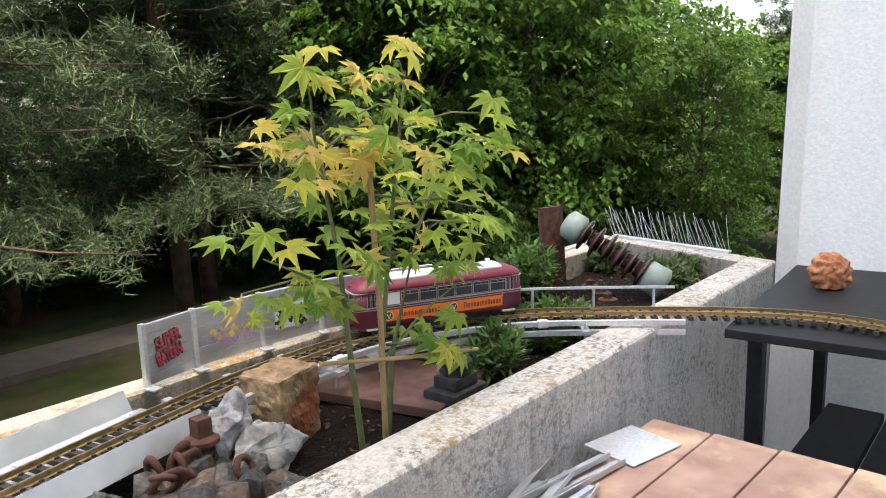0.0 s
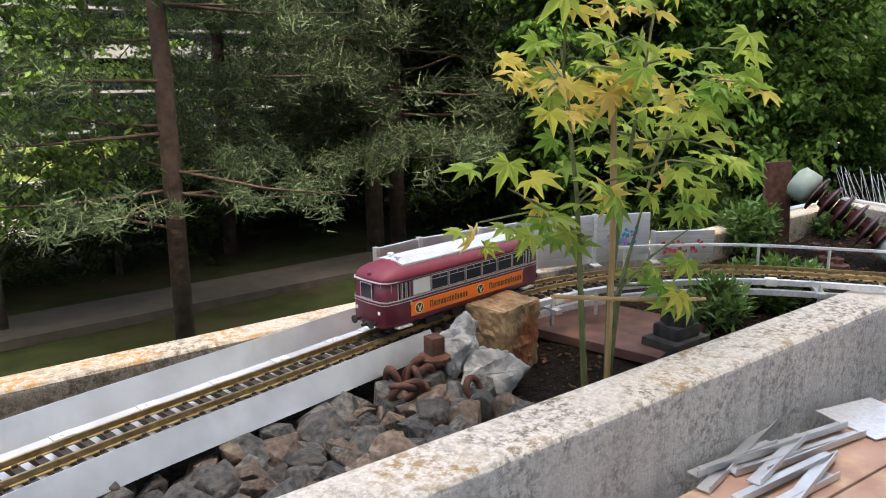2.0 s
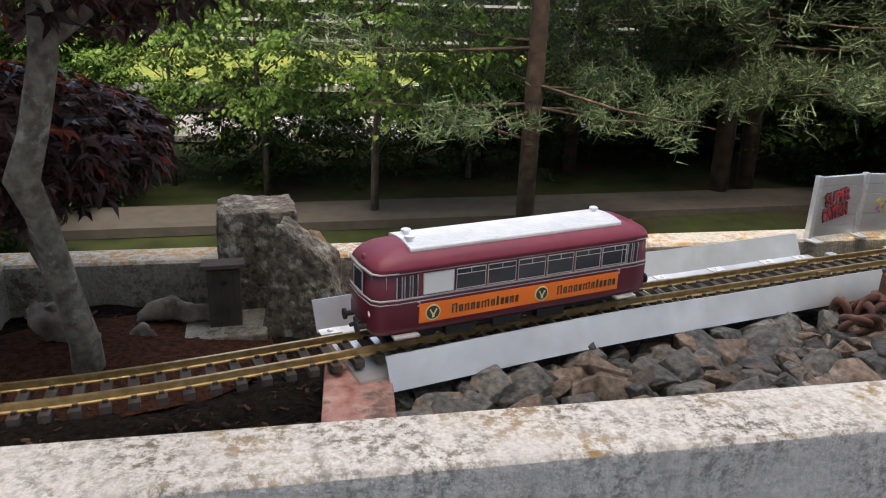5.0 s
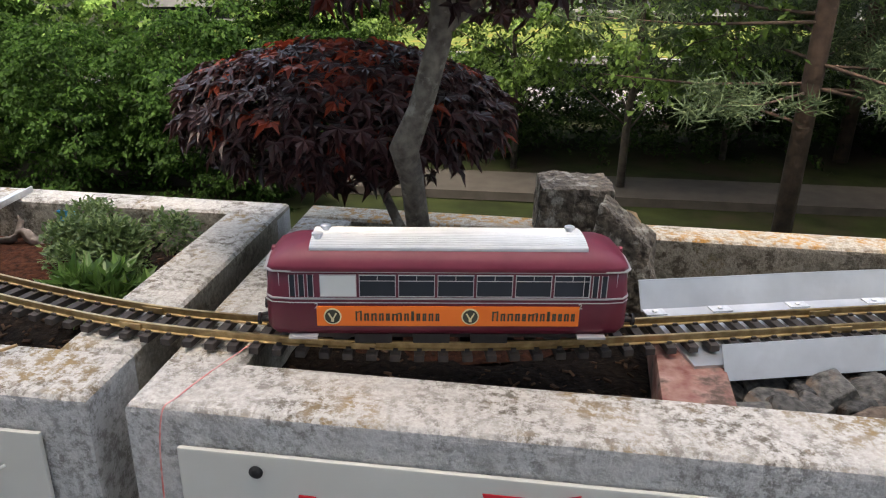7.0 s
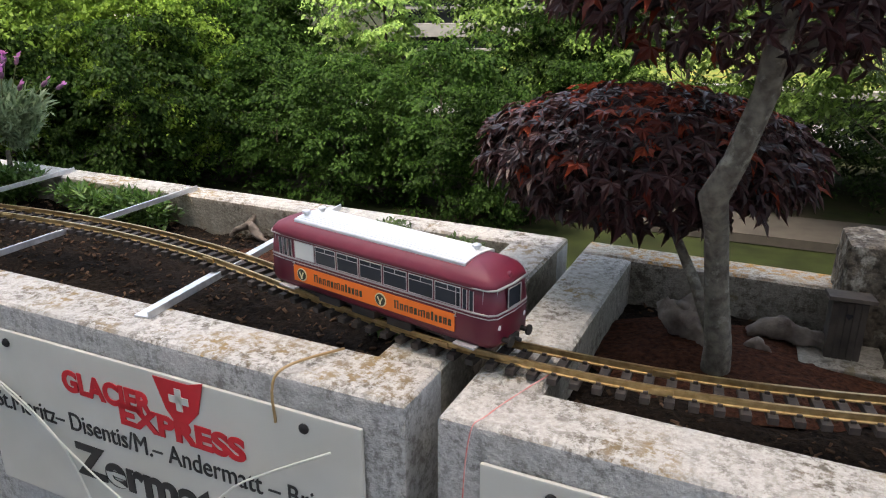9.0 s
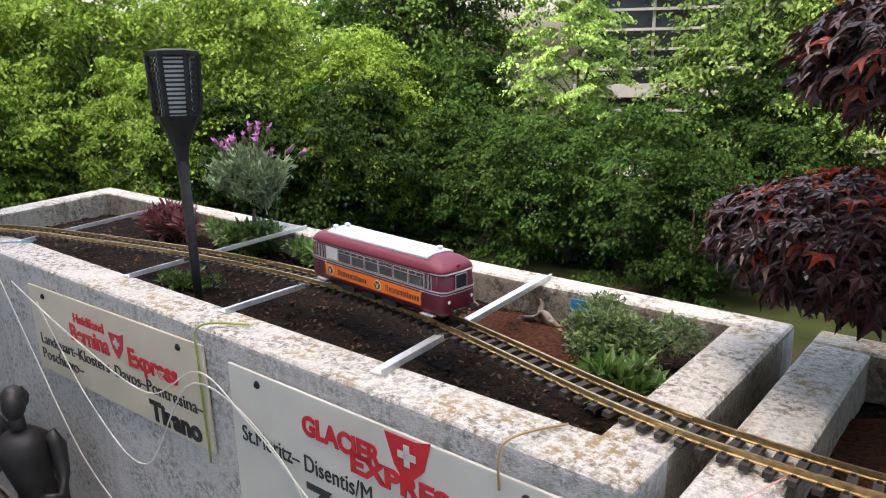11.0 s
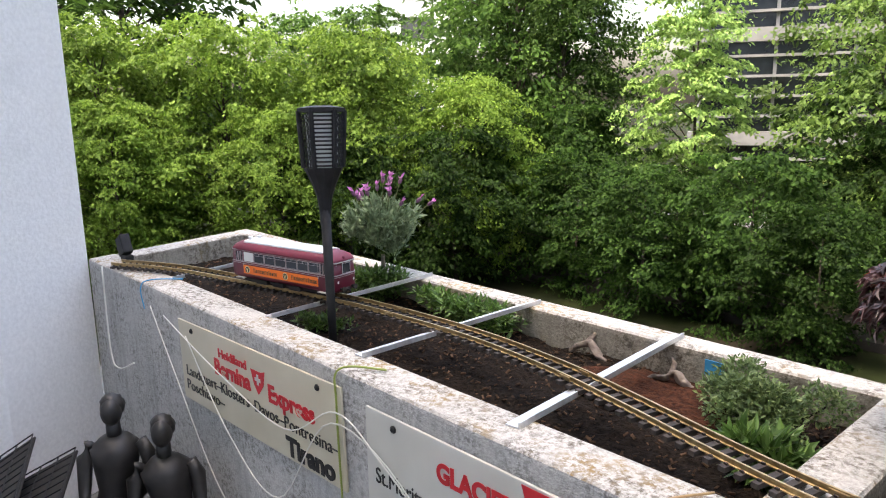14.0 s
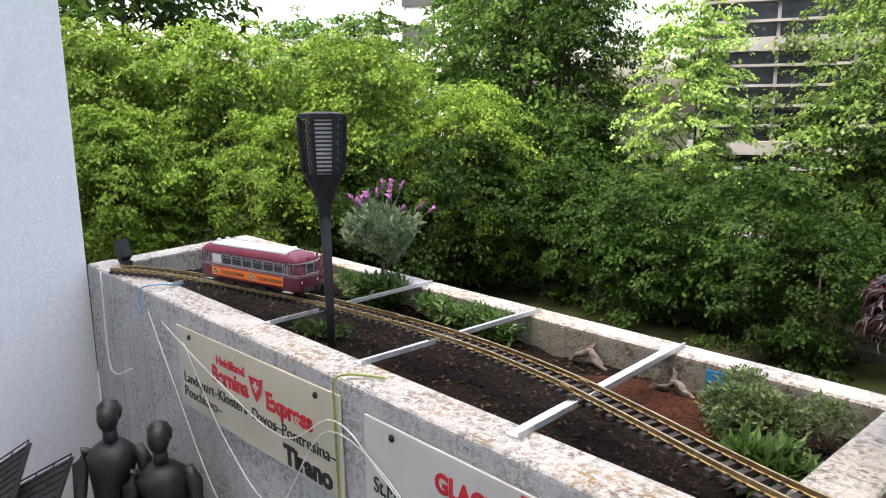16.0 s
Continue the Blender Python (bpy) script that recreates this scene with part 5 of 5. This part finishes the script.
# ---- tables and clutter on the balcony ----
tb = thing("black_side_table", at(3.03, -.23, 0), "black board table holding the track end", "table")
part("tabletop", box(B(), (.02, -.10, -.012), (.86, .46, .022), Euler((0, 0, radians(4))).to_matrix(), bevel=.003), M_black, tb)
for x, y in ((-.30, -.26), (.38, -.26), (-.30, .06), (.38, .06)):
    part("leg", box(B(), (x, y, -.46), (.035, .035, .87)), M_black, tb)
th_ = thing("terracotta_head", at(3.17, -.23, .001), "rough terracotta lion-like ornament", "ornament")
bm = B()
bmesh.ops.create_icosphere(bm, subdivisions=5, radius=.050)
for v_ in bm.verts:
    n_ = v_.co.normalized()
    face = n_.dot(Vector((-.75, -.62, .15)).normalized())
    a_ = math.atan2(n_.z, n_.x * .62 - n_.y * .75)
    mane = max(0, min(1, (.72 - face) * 5)) * max(0, min(1, (face + .5) * 3))
    v_.co += n_ * (mane * (.007 + .003 * math.sin(a_ * 11 + noise.noise(v_.co * 40) * 2)) + noise.noise(v_.co * 75) * .005 - max(0, face - .86) * .03)
    v_.co.z = max(v_.co.z, -.044) + .044
part("head", bm, M_terra, th_)
wt = thing("wooden_table", at(1.90, -.40, -.15), "reddish wooden slatted table by the planter", "table")
for i in range(5):
    part("plank", box(B(), (.02, -.30 + .132 * i + .06, -.014), (.86, .128, .026), Euler((0, 0, radians(-3))).to_matrix(), bevel=.004), M_deck, wt)
for x, y in ((-.36, -.25), (.40, -.25), (-.36, .24), (.40, .24)):
    part("leg", box(B(), (x, y, -.388), (.05, .05, .72)), M_deck, wt)
bm = B()
box(bm, (0, 0, 0), (.145, .125, .002))
solid("metal_sheet", bm, M_alu, at(2.195, -.095, -.147, -14), "small bright aluminium sheet on the table", "metal sheet")
for i in range(9):
    bm = B()
    L = r.uniform(.18, .34)
    prism(bm, [(0, 0), (.022, 0), (.022, .002), (.002, .002), (.002, .012), (0, .012)], 0, L, lambda a_, b_, c_: (c_ - .17, a_, b_))
    solid("aluminium_offcut", bm, M_alup, at(1.93 + r.uniform(-.05, .1), -.03 - .016 * i, -.148 + .003 * (i % 4), r.uniform(-14, 14)), "aluminium profile offcut on the table", "metal offcut", "offcuts on the table")
bt = thing("black_bench", at(2.98, -.42, -.40), "low black slatted bench", "bench")
for i in range(3):
    part("slat", box(B(), (0, -.20 + .16 * i, 0), (.62, .15, .03), bevel=.004), M_black, bt)
for x, y in ((-.26, -.2), (.26, -.2), (-.26, .12), (.26, .12)):
    part("leg", box(B(), (x, y, -.25), (.04, .04, .48)), M_black, bt)


# dark figure pair beside the wall, plain statue
def statue():
    bm = B()
    for x, y, hh, lean in ((-.11, .03, .0, .02), (.10, -.05, -.05, -.03)):
        for sx in (-1, 1):
            tube(bm, [(x + sx * .030, y, 0), (x + sx * .034, y - .012, .10), (x + sx * .036, y, .20 + hh), (x + sx * .034, y, .30 + hh), (x + sx * .026, y, .385 + hh)], [.022, .030, .029, .040, .046], 12)
            tube(bm, [(x + lean + sx * .070, y, .585 + hh), (x + lean + sx * .094, y - .005, .545 + hh), (x + lean + sx * .098, y - .02, .46 + hh), (x + sx * .070, y - .07, .41 + hh), (x + sx * .02, y - .09, .43 + hh)], [.026, .025, .020, .018, .014], 10)
        tube(bm, [(x, y, .36 + hh), (x + lean * .4, y, .43 + hh), (x + lean * .8, y, .52 + hh), (x + lean, y, .575 + hh), (x + lean, y, .605 + hh), (x + lean, y, .615 + hh)], [.064, .052, .068, .076, .046, .022], 16)
        tube(bm, [(x + lean, y, .60 + hh), (x + lean, y - .004, .66 + hh)], [.024, .021], 10)
        r_ = bmesh.ops.create_icosphere(bm, subdivisions=3, radius=.036)["verts"]
        for v_ in r_:
            v_.co = Vector((v_.co.x * .88, v_.co.y * 1.05, v_.co.z * 1.22)) + Vector((x + lean, y - .008, .692 + hh))
        r_ = bmesh.ops.create_icosphere(bm, subdivisions=3, radius=.039)["verts"]
        for v_ in r_:
            v_.co += v_.co.normalized() * noise.noise(v_.co * 70) * .006
            v_.co = Vector((v_.co.x * .95, v_.co.y, v_.co.z)) + Vector((x + lean, y + .012, .706 + hh))
    box(bm, (0, -.01, -.03), (.36, .22, .06), bevel=.01)
    return solid("statue", bm, M_bronze, at(-1.66, -0.19, FLOOR + .055, 58) @ Matrix.Diagonal((.86, .86, .86, 1)), "dark bronze statue of two standing figures on the balcony", "statue", smooth=True)


statue()


def crate(u, v, turn, tilt):
    ob = thing("wire_basket", at(u, v, FLOOR + .37, turn) @ pose(0, 0, 0, tilt, 0, 0), "black wire mesh panel leaning by the wall", "wire panel", "wire panels")
    bm = B()
    for i in range(9):
        tube(bm, [(-.20 + .05 * i, 0, -.20), (-.20 + .05 * i, 0, .22)], .0025, 4)
        tube(bm, [(-.20, 0, -.20 + .0525 * i), (.20, 0, -.20 + .0525 * i)], .0025, 4)
    part("mesh_grid", bm, M_black, ob)
    part("backing", box(B(), (0, .012, .01), (.40, .006, .42)), M_dark, ob)


bm = B()
box(bm, (0, 0, .14), (.5, .34, .28), bevel=.01)
solid("storage_box", bm, M_black, at(-1.98, -.60, FLOOR), "black storage box on the balcony floor", "box")
crate(-1.89, -.54, -24, -66)
crate(-2.01, -.60, -20, -60)

# ---- garden: ground, path, road, far buildings ----
bm = B()
n = 60
g = [[bm.verts.new((-90 + 180 * i / n, -70 + 220 * j / n, GROUND + noise.noise(Vector((i * .7, j * .7, 0))) * .12 - .05)) for j in range(n + 1)] for i in range(n + 1)]
for i in range(n):
    for j in range(n):
        bm.faces.new((g[i][j], g[i + 1][j], g[i + 1][j + 1], g[i][j + 1]))
solid("ground", bm, M_grass, at(0, 0, 0), "lawn and leaf litter, tree shade in the colour", "ground", kind="structure", smooth=True)
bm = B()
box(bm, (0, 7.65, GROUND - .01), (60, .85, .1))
solid("garden_path", bm, M_path, at(0, 0, 0, 2), "grey garden path with shade in its colour", "path", kind="structure")
bm = B()
box(bm, (0, 13.0, GROUND + .07), (120, 2.2, .1))
solid("road", bm, M_road, at(0, 0, 0, -3), "pale grey road", "road", kind="structure")


def office(u, v, turn, L, floors, label, base=GROUND):
    ob = thing("office_building", at(u, v, base, turn), label, "building")
    H = 3.2
    part("wall", box(B(), (0, 5, floors * H / 2), (L, 9.7, floors * H)), M_office, ob, "dark glazed wall")
    for f in range(floors + 1):
        part("band", box(B(), (0, -.05, f * H + .15), (L + .6, .5, .42)), M_band, ob, "pale horizontal band")
        if f < floors:
            for k in range(4):
                part("louvre", box(B(), (0, -.1, f * H + .85 + .62 * k), (L, .25, .08)), M_band, ob)
    me = mesh_of("window_post", box(B(), (0, 0, 0), (.10, .16, floors * H)), M_band)
    for i in range(int(L / 2.2)):
        o2 = part("window_post", me, None, ob)
        o2.matrix_local = pose(-L / 2 + 2.2 * i, .05, floors * H / 2)
    return ob


office(1.5, 25.5, 0, 26, 3, "dark glazed office building with pale bands")
office(-5.9, 24.9, 25, 14, 4, "dark glazed office building with pale louvres", -4.3)
tw = thing("pale_office_block", at(-44.7, 38.9, GROUND, 40), "distant pale concrete office block with glazed bands", "building")
part("wall", box(B(), (0, 3, 8), (5.0, 6, 16)), M_pale, tw, "pale concrete wall")
for f in range(5):
    part("window_band", box(B(), (-.8, -.06, 1.8 + 3 * f), (2.6, .2, 1.6)), M_office, tw)
gr_ = thing("flat_roof_garage", at(2, 15.5, GROUND), "low flat building with flowering green roof", "building")
part("wall", box(B(), (0, 4.5, .22), (20, 9, .5)), M_dark, gr_)
part("roof_edge", box(B(), (0, -.1, .50), (20.4, .25, .14)), M_band, gr_, "white roof edge")
part("green_roof", box(B(), (0, 4.6, .45), (20, 9.0, .25)), M_meadow, gr_, "yellow-green flowering roof")


# ---- trees ----
def crown_mesh(name, seed, H, R, n, size, material, boughs, base=.25, fold=True):
    """A crown of boughs, each a few flat drooping sprays of small leaves with gaps between."""
    r = random.Random(seed)
    cs = []
    for i in range(boughs):
        t = (i + r.random()) / boughs
        z = H * (base + (.97 - base) * t)
        rr = R * math.sin(math.pi * min(.14 + .80 * t, 1)) ** .65 * r.uniform(.75, 1.12)
        a, k = i * 2.39996 + r.uniform(-.5, .5), .35 + .65 * r.random() ** .5
        cs.append((Vector((rr * k * math.cos(a), rr * k * math.sin(a), z)), R * r.uniform(.20, .36), a))
    verts, faces = [], []
    per = n // (boughs * 5)
    for c, s_, a in cs:
        for _ in range(5):
            d0 = Vector((r.gauss(0, .55), r.gauss(0, .55), r.gauss(.1, .42)))
            c2 = c + d0 * s_
            ax = Vector((math.cos(a + r.gauss(0, .6)), math.sin(a + r.gauss(0, .6)), -.25)).normalized()
            side = ax.cross(Vector((0, 0, 1))).normalized()
            for _ in range(per):
                x, y = r.gauss(0, .42), r.gauss(0, .26)
                p = c2 + ax * (x * s_) + side * (y * s_) + Vector((0, 0, r.gauss(0, .07) * s_ - .30 * (x * x + y * y) * s_))
                q = size * r.uniform(.6, 1.3)
                e = (ax * r.gauss(.5, .7) + side * r.gauss(0, .9) + Vector((0, 0, r.gauss(-.45, .35)))).normalized()
                w = e.cross(Vector((r.gauss(0, .4), r.gauss(0, .4), 1))).normalized() * q * .33
                i = len(verts)
                if fold:
                    verts += [p, p + e * q * .5 + w, p + e * q - Vector((0, 0, q * .15)), p + e * q * .5 - w]
                    faces += [(i, i + 1, i + 2), (i, i + 2, i + 3)]
                else:
                    verts += [p - w, p + w, p + e * q]
                    faces.append((i, i + 1, i + 2))
    me = bpy.data.meshes.new(name)
    me.from_pydata([tuple(v) for v in verts], [], faces)
    me.materials.append(material)
    return me, [(c, s_) for c, s_, a in cs]


def trunk_mesh(H, R, cs, material, r0, seed, fork=.22):
    r = random.Random(seed)
    bm = B()
    top = Vector((r.uniform(-.2, .2), r.uniform(-.2, .2), H * .86))
    mid = Vector((r.uniform(-.12, .12), r.uniform(-.12, .12), H * .4))
    tube(bm, [(0, 0, -.2), (0, 0, H * .15), mid, top], [r0, r0 * .85, r0 * .6, r0 * .15], 9)
    for c, s in cs[::2]:
        z = max(H * .15, c.z - H * .16)
        p = mid.lerp(top, max(0, (z - mid.z) / (top.z - mid.z))) if z > mid.z else Vector((0, 0, H * .15)).lerp(mid, (z - H * .15) / (mid.z - H * .15))
        tube(bm, [p, p.lerp(c, .5) + Vector((0, 0, .05 * H * r.random())), c], [r0 * .26, r0 * .14, r0 * .04], 5)
    return mesh_of("trunk", bm, material, True)


KINDS = {}
for kname, H, R, n, size, material, boughs, base, bark, r0, fold in (
        ("broad", 7.5, 2.3, 34000, .105, L_broad, 85, .10, M_barkdk, .12, True),
        ("bright", 4.6, 1.9, 36000, .085, L_bright, 80, .06, M_barkdk, .07, True),
        ("lime", 5.2, 1.15, 17000, .085, L_lime, 60, .22, M_barkdk, .06, True),
        ("airy", 5.2, 1.6, 11000, .085, L_mid, 46, .26, M_barkdk, .06, True),
        ("far", 7.5, 2.4, 12000, .20, L_broad, 70, .08, M_barkdk, .12, False),
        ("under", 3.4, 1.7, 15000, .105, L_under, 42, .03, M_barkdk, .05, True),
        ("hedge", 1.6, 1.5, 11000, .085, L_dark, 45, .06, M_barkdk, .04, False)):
    me, cs = crown_mesh("crown_" + kname, len(kname) * 7 + 3, H, R, n, size, material, boughs, base, fold)
    KINDS[kname] = (me, trunk_mesh(H, R, cs, bark, r0, 5))


def pine_meshes(seed, H):
    r = random.Random(seed)
    bm = B()
    tube(bm, [(0, 0, -.2), (.03, .02, H * .3), (-.03, .03, H * .65), (0, 0, H)], [.095, .085, .06, .02], 10)
    verts, faces = [], []
    for i in range(84):
        z = H * (.12 + .84 * r.random() ** .85)
        a = r.uniform(0, 6.283)
        ln = (2.0 * (1 - z / H) + .65) * r.uniform(.45, 1.05)
        d = Vector((math.cos(a), math.sin(a), r.uniform(-.22, .12)))
        p0 = Vector((0, 0, z))
        p1 = p0 + d * ln
        tube(bm, [p0, p0.lerp(p1, .5) + Vector((0, 0, -.05)), p1], [.018, .012, .004], 5)
        if z < H * .30 and r.random() < .25:
            continue
        for k in range(15):
            c = p0.lerp(p1, r.uniform(.35, 1.05)) + Vector((r.gauss(0, .20), r.gauss(0, .20), r.gauss(0, .10)))
            for _ in range(46):
                e = Vector((r.gauss(0, 1), r.gauss(0, 1), r.gauss(.35, .8))).normalized()
                w = e.cross(Vector((r.gauss(0, 1), r.gauss(0, 1), r.gauss(0, 1)))).normalized() * .0085
                q = r.uniform(.10, .20)
                j = len(verts)
                b0 = c + Vector((r.gauss(0, .06), r.gauss(0, .06), r.gauss(0, .05)))
                verts += [b0 - w, b0 + w, b0 + e * q]
                faces.append((j, j + 1, j + 2))
    me = bpy.data.meshes.new("needles")
    me.from_pydata([tuple(v) for v in verts], [], faces)
    me.materials.append(L_pine)
    return me, mesh_of("pine_trunk", bm, M_barkpine, True)


for i in range(2):
    KINDS["pine%d" % i] = pine_meshes(i + 40, 8.5)

LABEL = {"under": ("garden_tree", "low green tree with drooping boughs, canopy shade in its leaf colour", "trees in the garden"), "airy": ("garden_tree", "slender open-crowned green tree with dark stems", "trees in the garden"), "far": ("garden_tree", "distant dense green broadleaf tree", "trees in the garden"), "broad": ("garden_tree", "dense dark green broadleaf tree", "trees in the garden"), "bright": ("garden_tree", "bushy bright yellow-green broadleaf tree", "trees in the garden"), "lime": ("garden_tree", "slender pale green broadleaf tree", "trees in the garden"), "hedge": ("garden_bush", "dense green garden bush, canopy shade in its leaf colour", "bushes in the garden"), "pine": ("pine_tree", "tall dark pine with brown bark", "pines in the garden")}


def tree(kind, u, v, k=1.0, turn=0.0, dz=0.0):
    me, tr = KINDS[kind]
    nm, lab, grp = LABEL[kind.rstrip("01")]
    ob = thing(nm, at(u, v, GROUND + dz, turn) @ Matrix.Diagonal((k, k, k, 1)), lab, "bush" if "bush" in nm else "tree", grp)
    part("crown", me, None, ob)
    part("trunk", tr, None, ob)


# pines
for i, (u, v, k) in enumerate(((2.85, 6.4, 1.0), (6.2, 8.3, 1.35), (6.75, 8.55, 1.25), (7.6, 9.6, 1.2), (4.6, 9.8, 1.05), (9.0, 8.2, 1.05))):
    tree("pine%d" % (i % 2), u, v, k, i * 67)
# broadleaf wall beyond the curve
for i, (kd, u, v, k) in enumerate((("broad", 9.4, 6.6, .95), ("broad", 10.6, 5.4, .95), ("broad", 11.8, 3.4, .50), ("far", 12.6, 7.2, 1.15), ("far", 9.8, 10.0, 1.2), ("broad", 13.8, 6.0, 1.0), ("far", 15.0, 2.6, .52), ("far", 16.0, 8.4, 1.2), ("far", 12.5, 11.5, 1.3), ("airy", 7.2, 12.5, 1.2), ("far", 17.5, 4.9, .55), ("far", 11.0, 14.5, 1.2), ("pine0", 15.2, 2.9, .62))):
    tree(kd, u, v, k, i * 97)
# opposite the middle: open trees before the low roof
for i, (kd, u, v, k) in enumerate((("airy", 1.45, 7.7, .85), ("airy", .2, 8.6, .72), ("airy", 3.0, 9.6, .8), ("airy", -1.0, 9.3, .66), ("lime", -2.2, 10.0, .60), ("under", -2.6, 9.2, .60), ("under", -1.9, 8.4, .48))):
    tree(kd, u, v, k, i * 83)
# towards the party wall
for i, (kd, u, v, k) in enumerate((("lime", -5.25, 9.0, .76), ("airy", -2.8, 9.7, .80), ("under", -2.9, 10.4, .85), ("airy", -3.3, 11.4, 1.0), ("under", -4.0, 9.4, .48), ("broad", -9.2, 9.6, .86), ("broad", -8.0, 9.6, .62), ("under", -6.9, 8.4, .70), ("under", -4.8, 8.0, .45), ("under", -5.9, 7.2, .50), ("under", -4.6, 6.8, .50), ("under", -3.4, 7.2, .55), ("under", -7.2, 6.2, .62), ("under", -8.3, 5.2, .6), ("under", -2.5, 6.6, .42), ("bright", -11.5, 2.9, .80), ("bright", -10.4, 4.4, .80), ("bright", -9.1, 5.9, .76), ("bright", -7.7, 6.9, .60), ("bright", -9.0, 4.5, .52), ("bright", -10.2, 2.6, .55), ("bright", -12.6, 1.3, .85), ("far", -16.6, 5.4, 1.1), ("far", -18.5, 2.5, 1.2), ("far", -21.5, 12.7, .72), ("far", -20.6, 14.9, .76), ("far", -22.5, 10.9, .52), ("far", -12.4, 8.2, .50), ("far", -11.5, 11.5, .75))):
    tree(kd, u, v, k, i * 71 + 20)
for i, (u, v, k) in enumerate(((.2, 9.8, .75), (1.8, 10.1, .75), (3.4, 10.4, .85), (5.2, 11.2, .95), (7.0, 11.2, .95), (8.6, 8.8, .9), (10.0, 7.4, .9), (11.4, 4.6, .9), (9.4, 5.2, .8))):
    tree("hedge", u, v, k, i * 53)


# ---- what moves ----
def motions():
    """The railcar runs along the curve and the channel, over the gap and to the far end, where it stops."""
    rows = []
    for t, s in ((0, 4.683), (.5, 4.574), (1, 4.417), (1.5, 4.264), (2, 4.121), (2.5, 3.98), (3, 3.842), (3.5, 3.708), (3.7, 3.655), (4.2, 3.518), (4.7, 3.381), (5.2, 3.244), (5.8, 3.08), (6, 3.022), (6.5, 2.886), (7, 2.761), (7.5, 2.640), (8, 2.518), (8.5, 2.386), (9, 2.249), (9.5, 2.104), (10, 1.951), (10.2, 1.891), (10.7, 1.742), (11.2, 1.597), (11.7, 1.452), (12.3, 1.277), (12.5, 1.216), (13, 1.076), (13.5, .950), (14, .812), (14.5, .700), (14.8, .674), (15, .672), (15.5, .672), (16, .672)):
        a, b = on(s - .13)[0], on(s + .13)[0]
        m = (a + b) / 2
        rows.append((t, pose(m.x, m.y, RAIL, 0, 0, math.degrees(math.atan2(b.y - a.y, b.x - a.x)))))
    walk(train, rows)


motions()
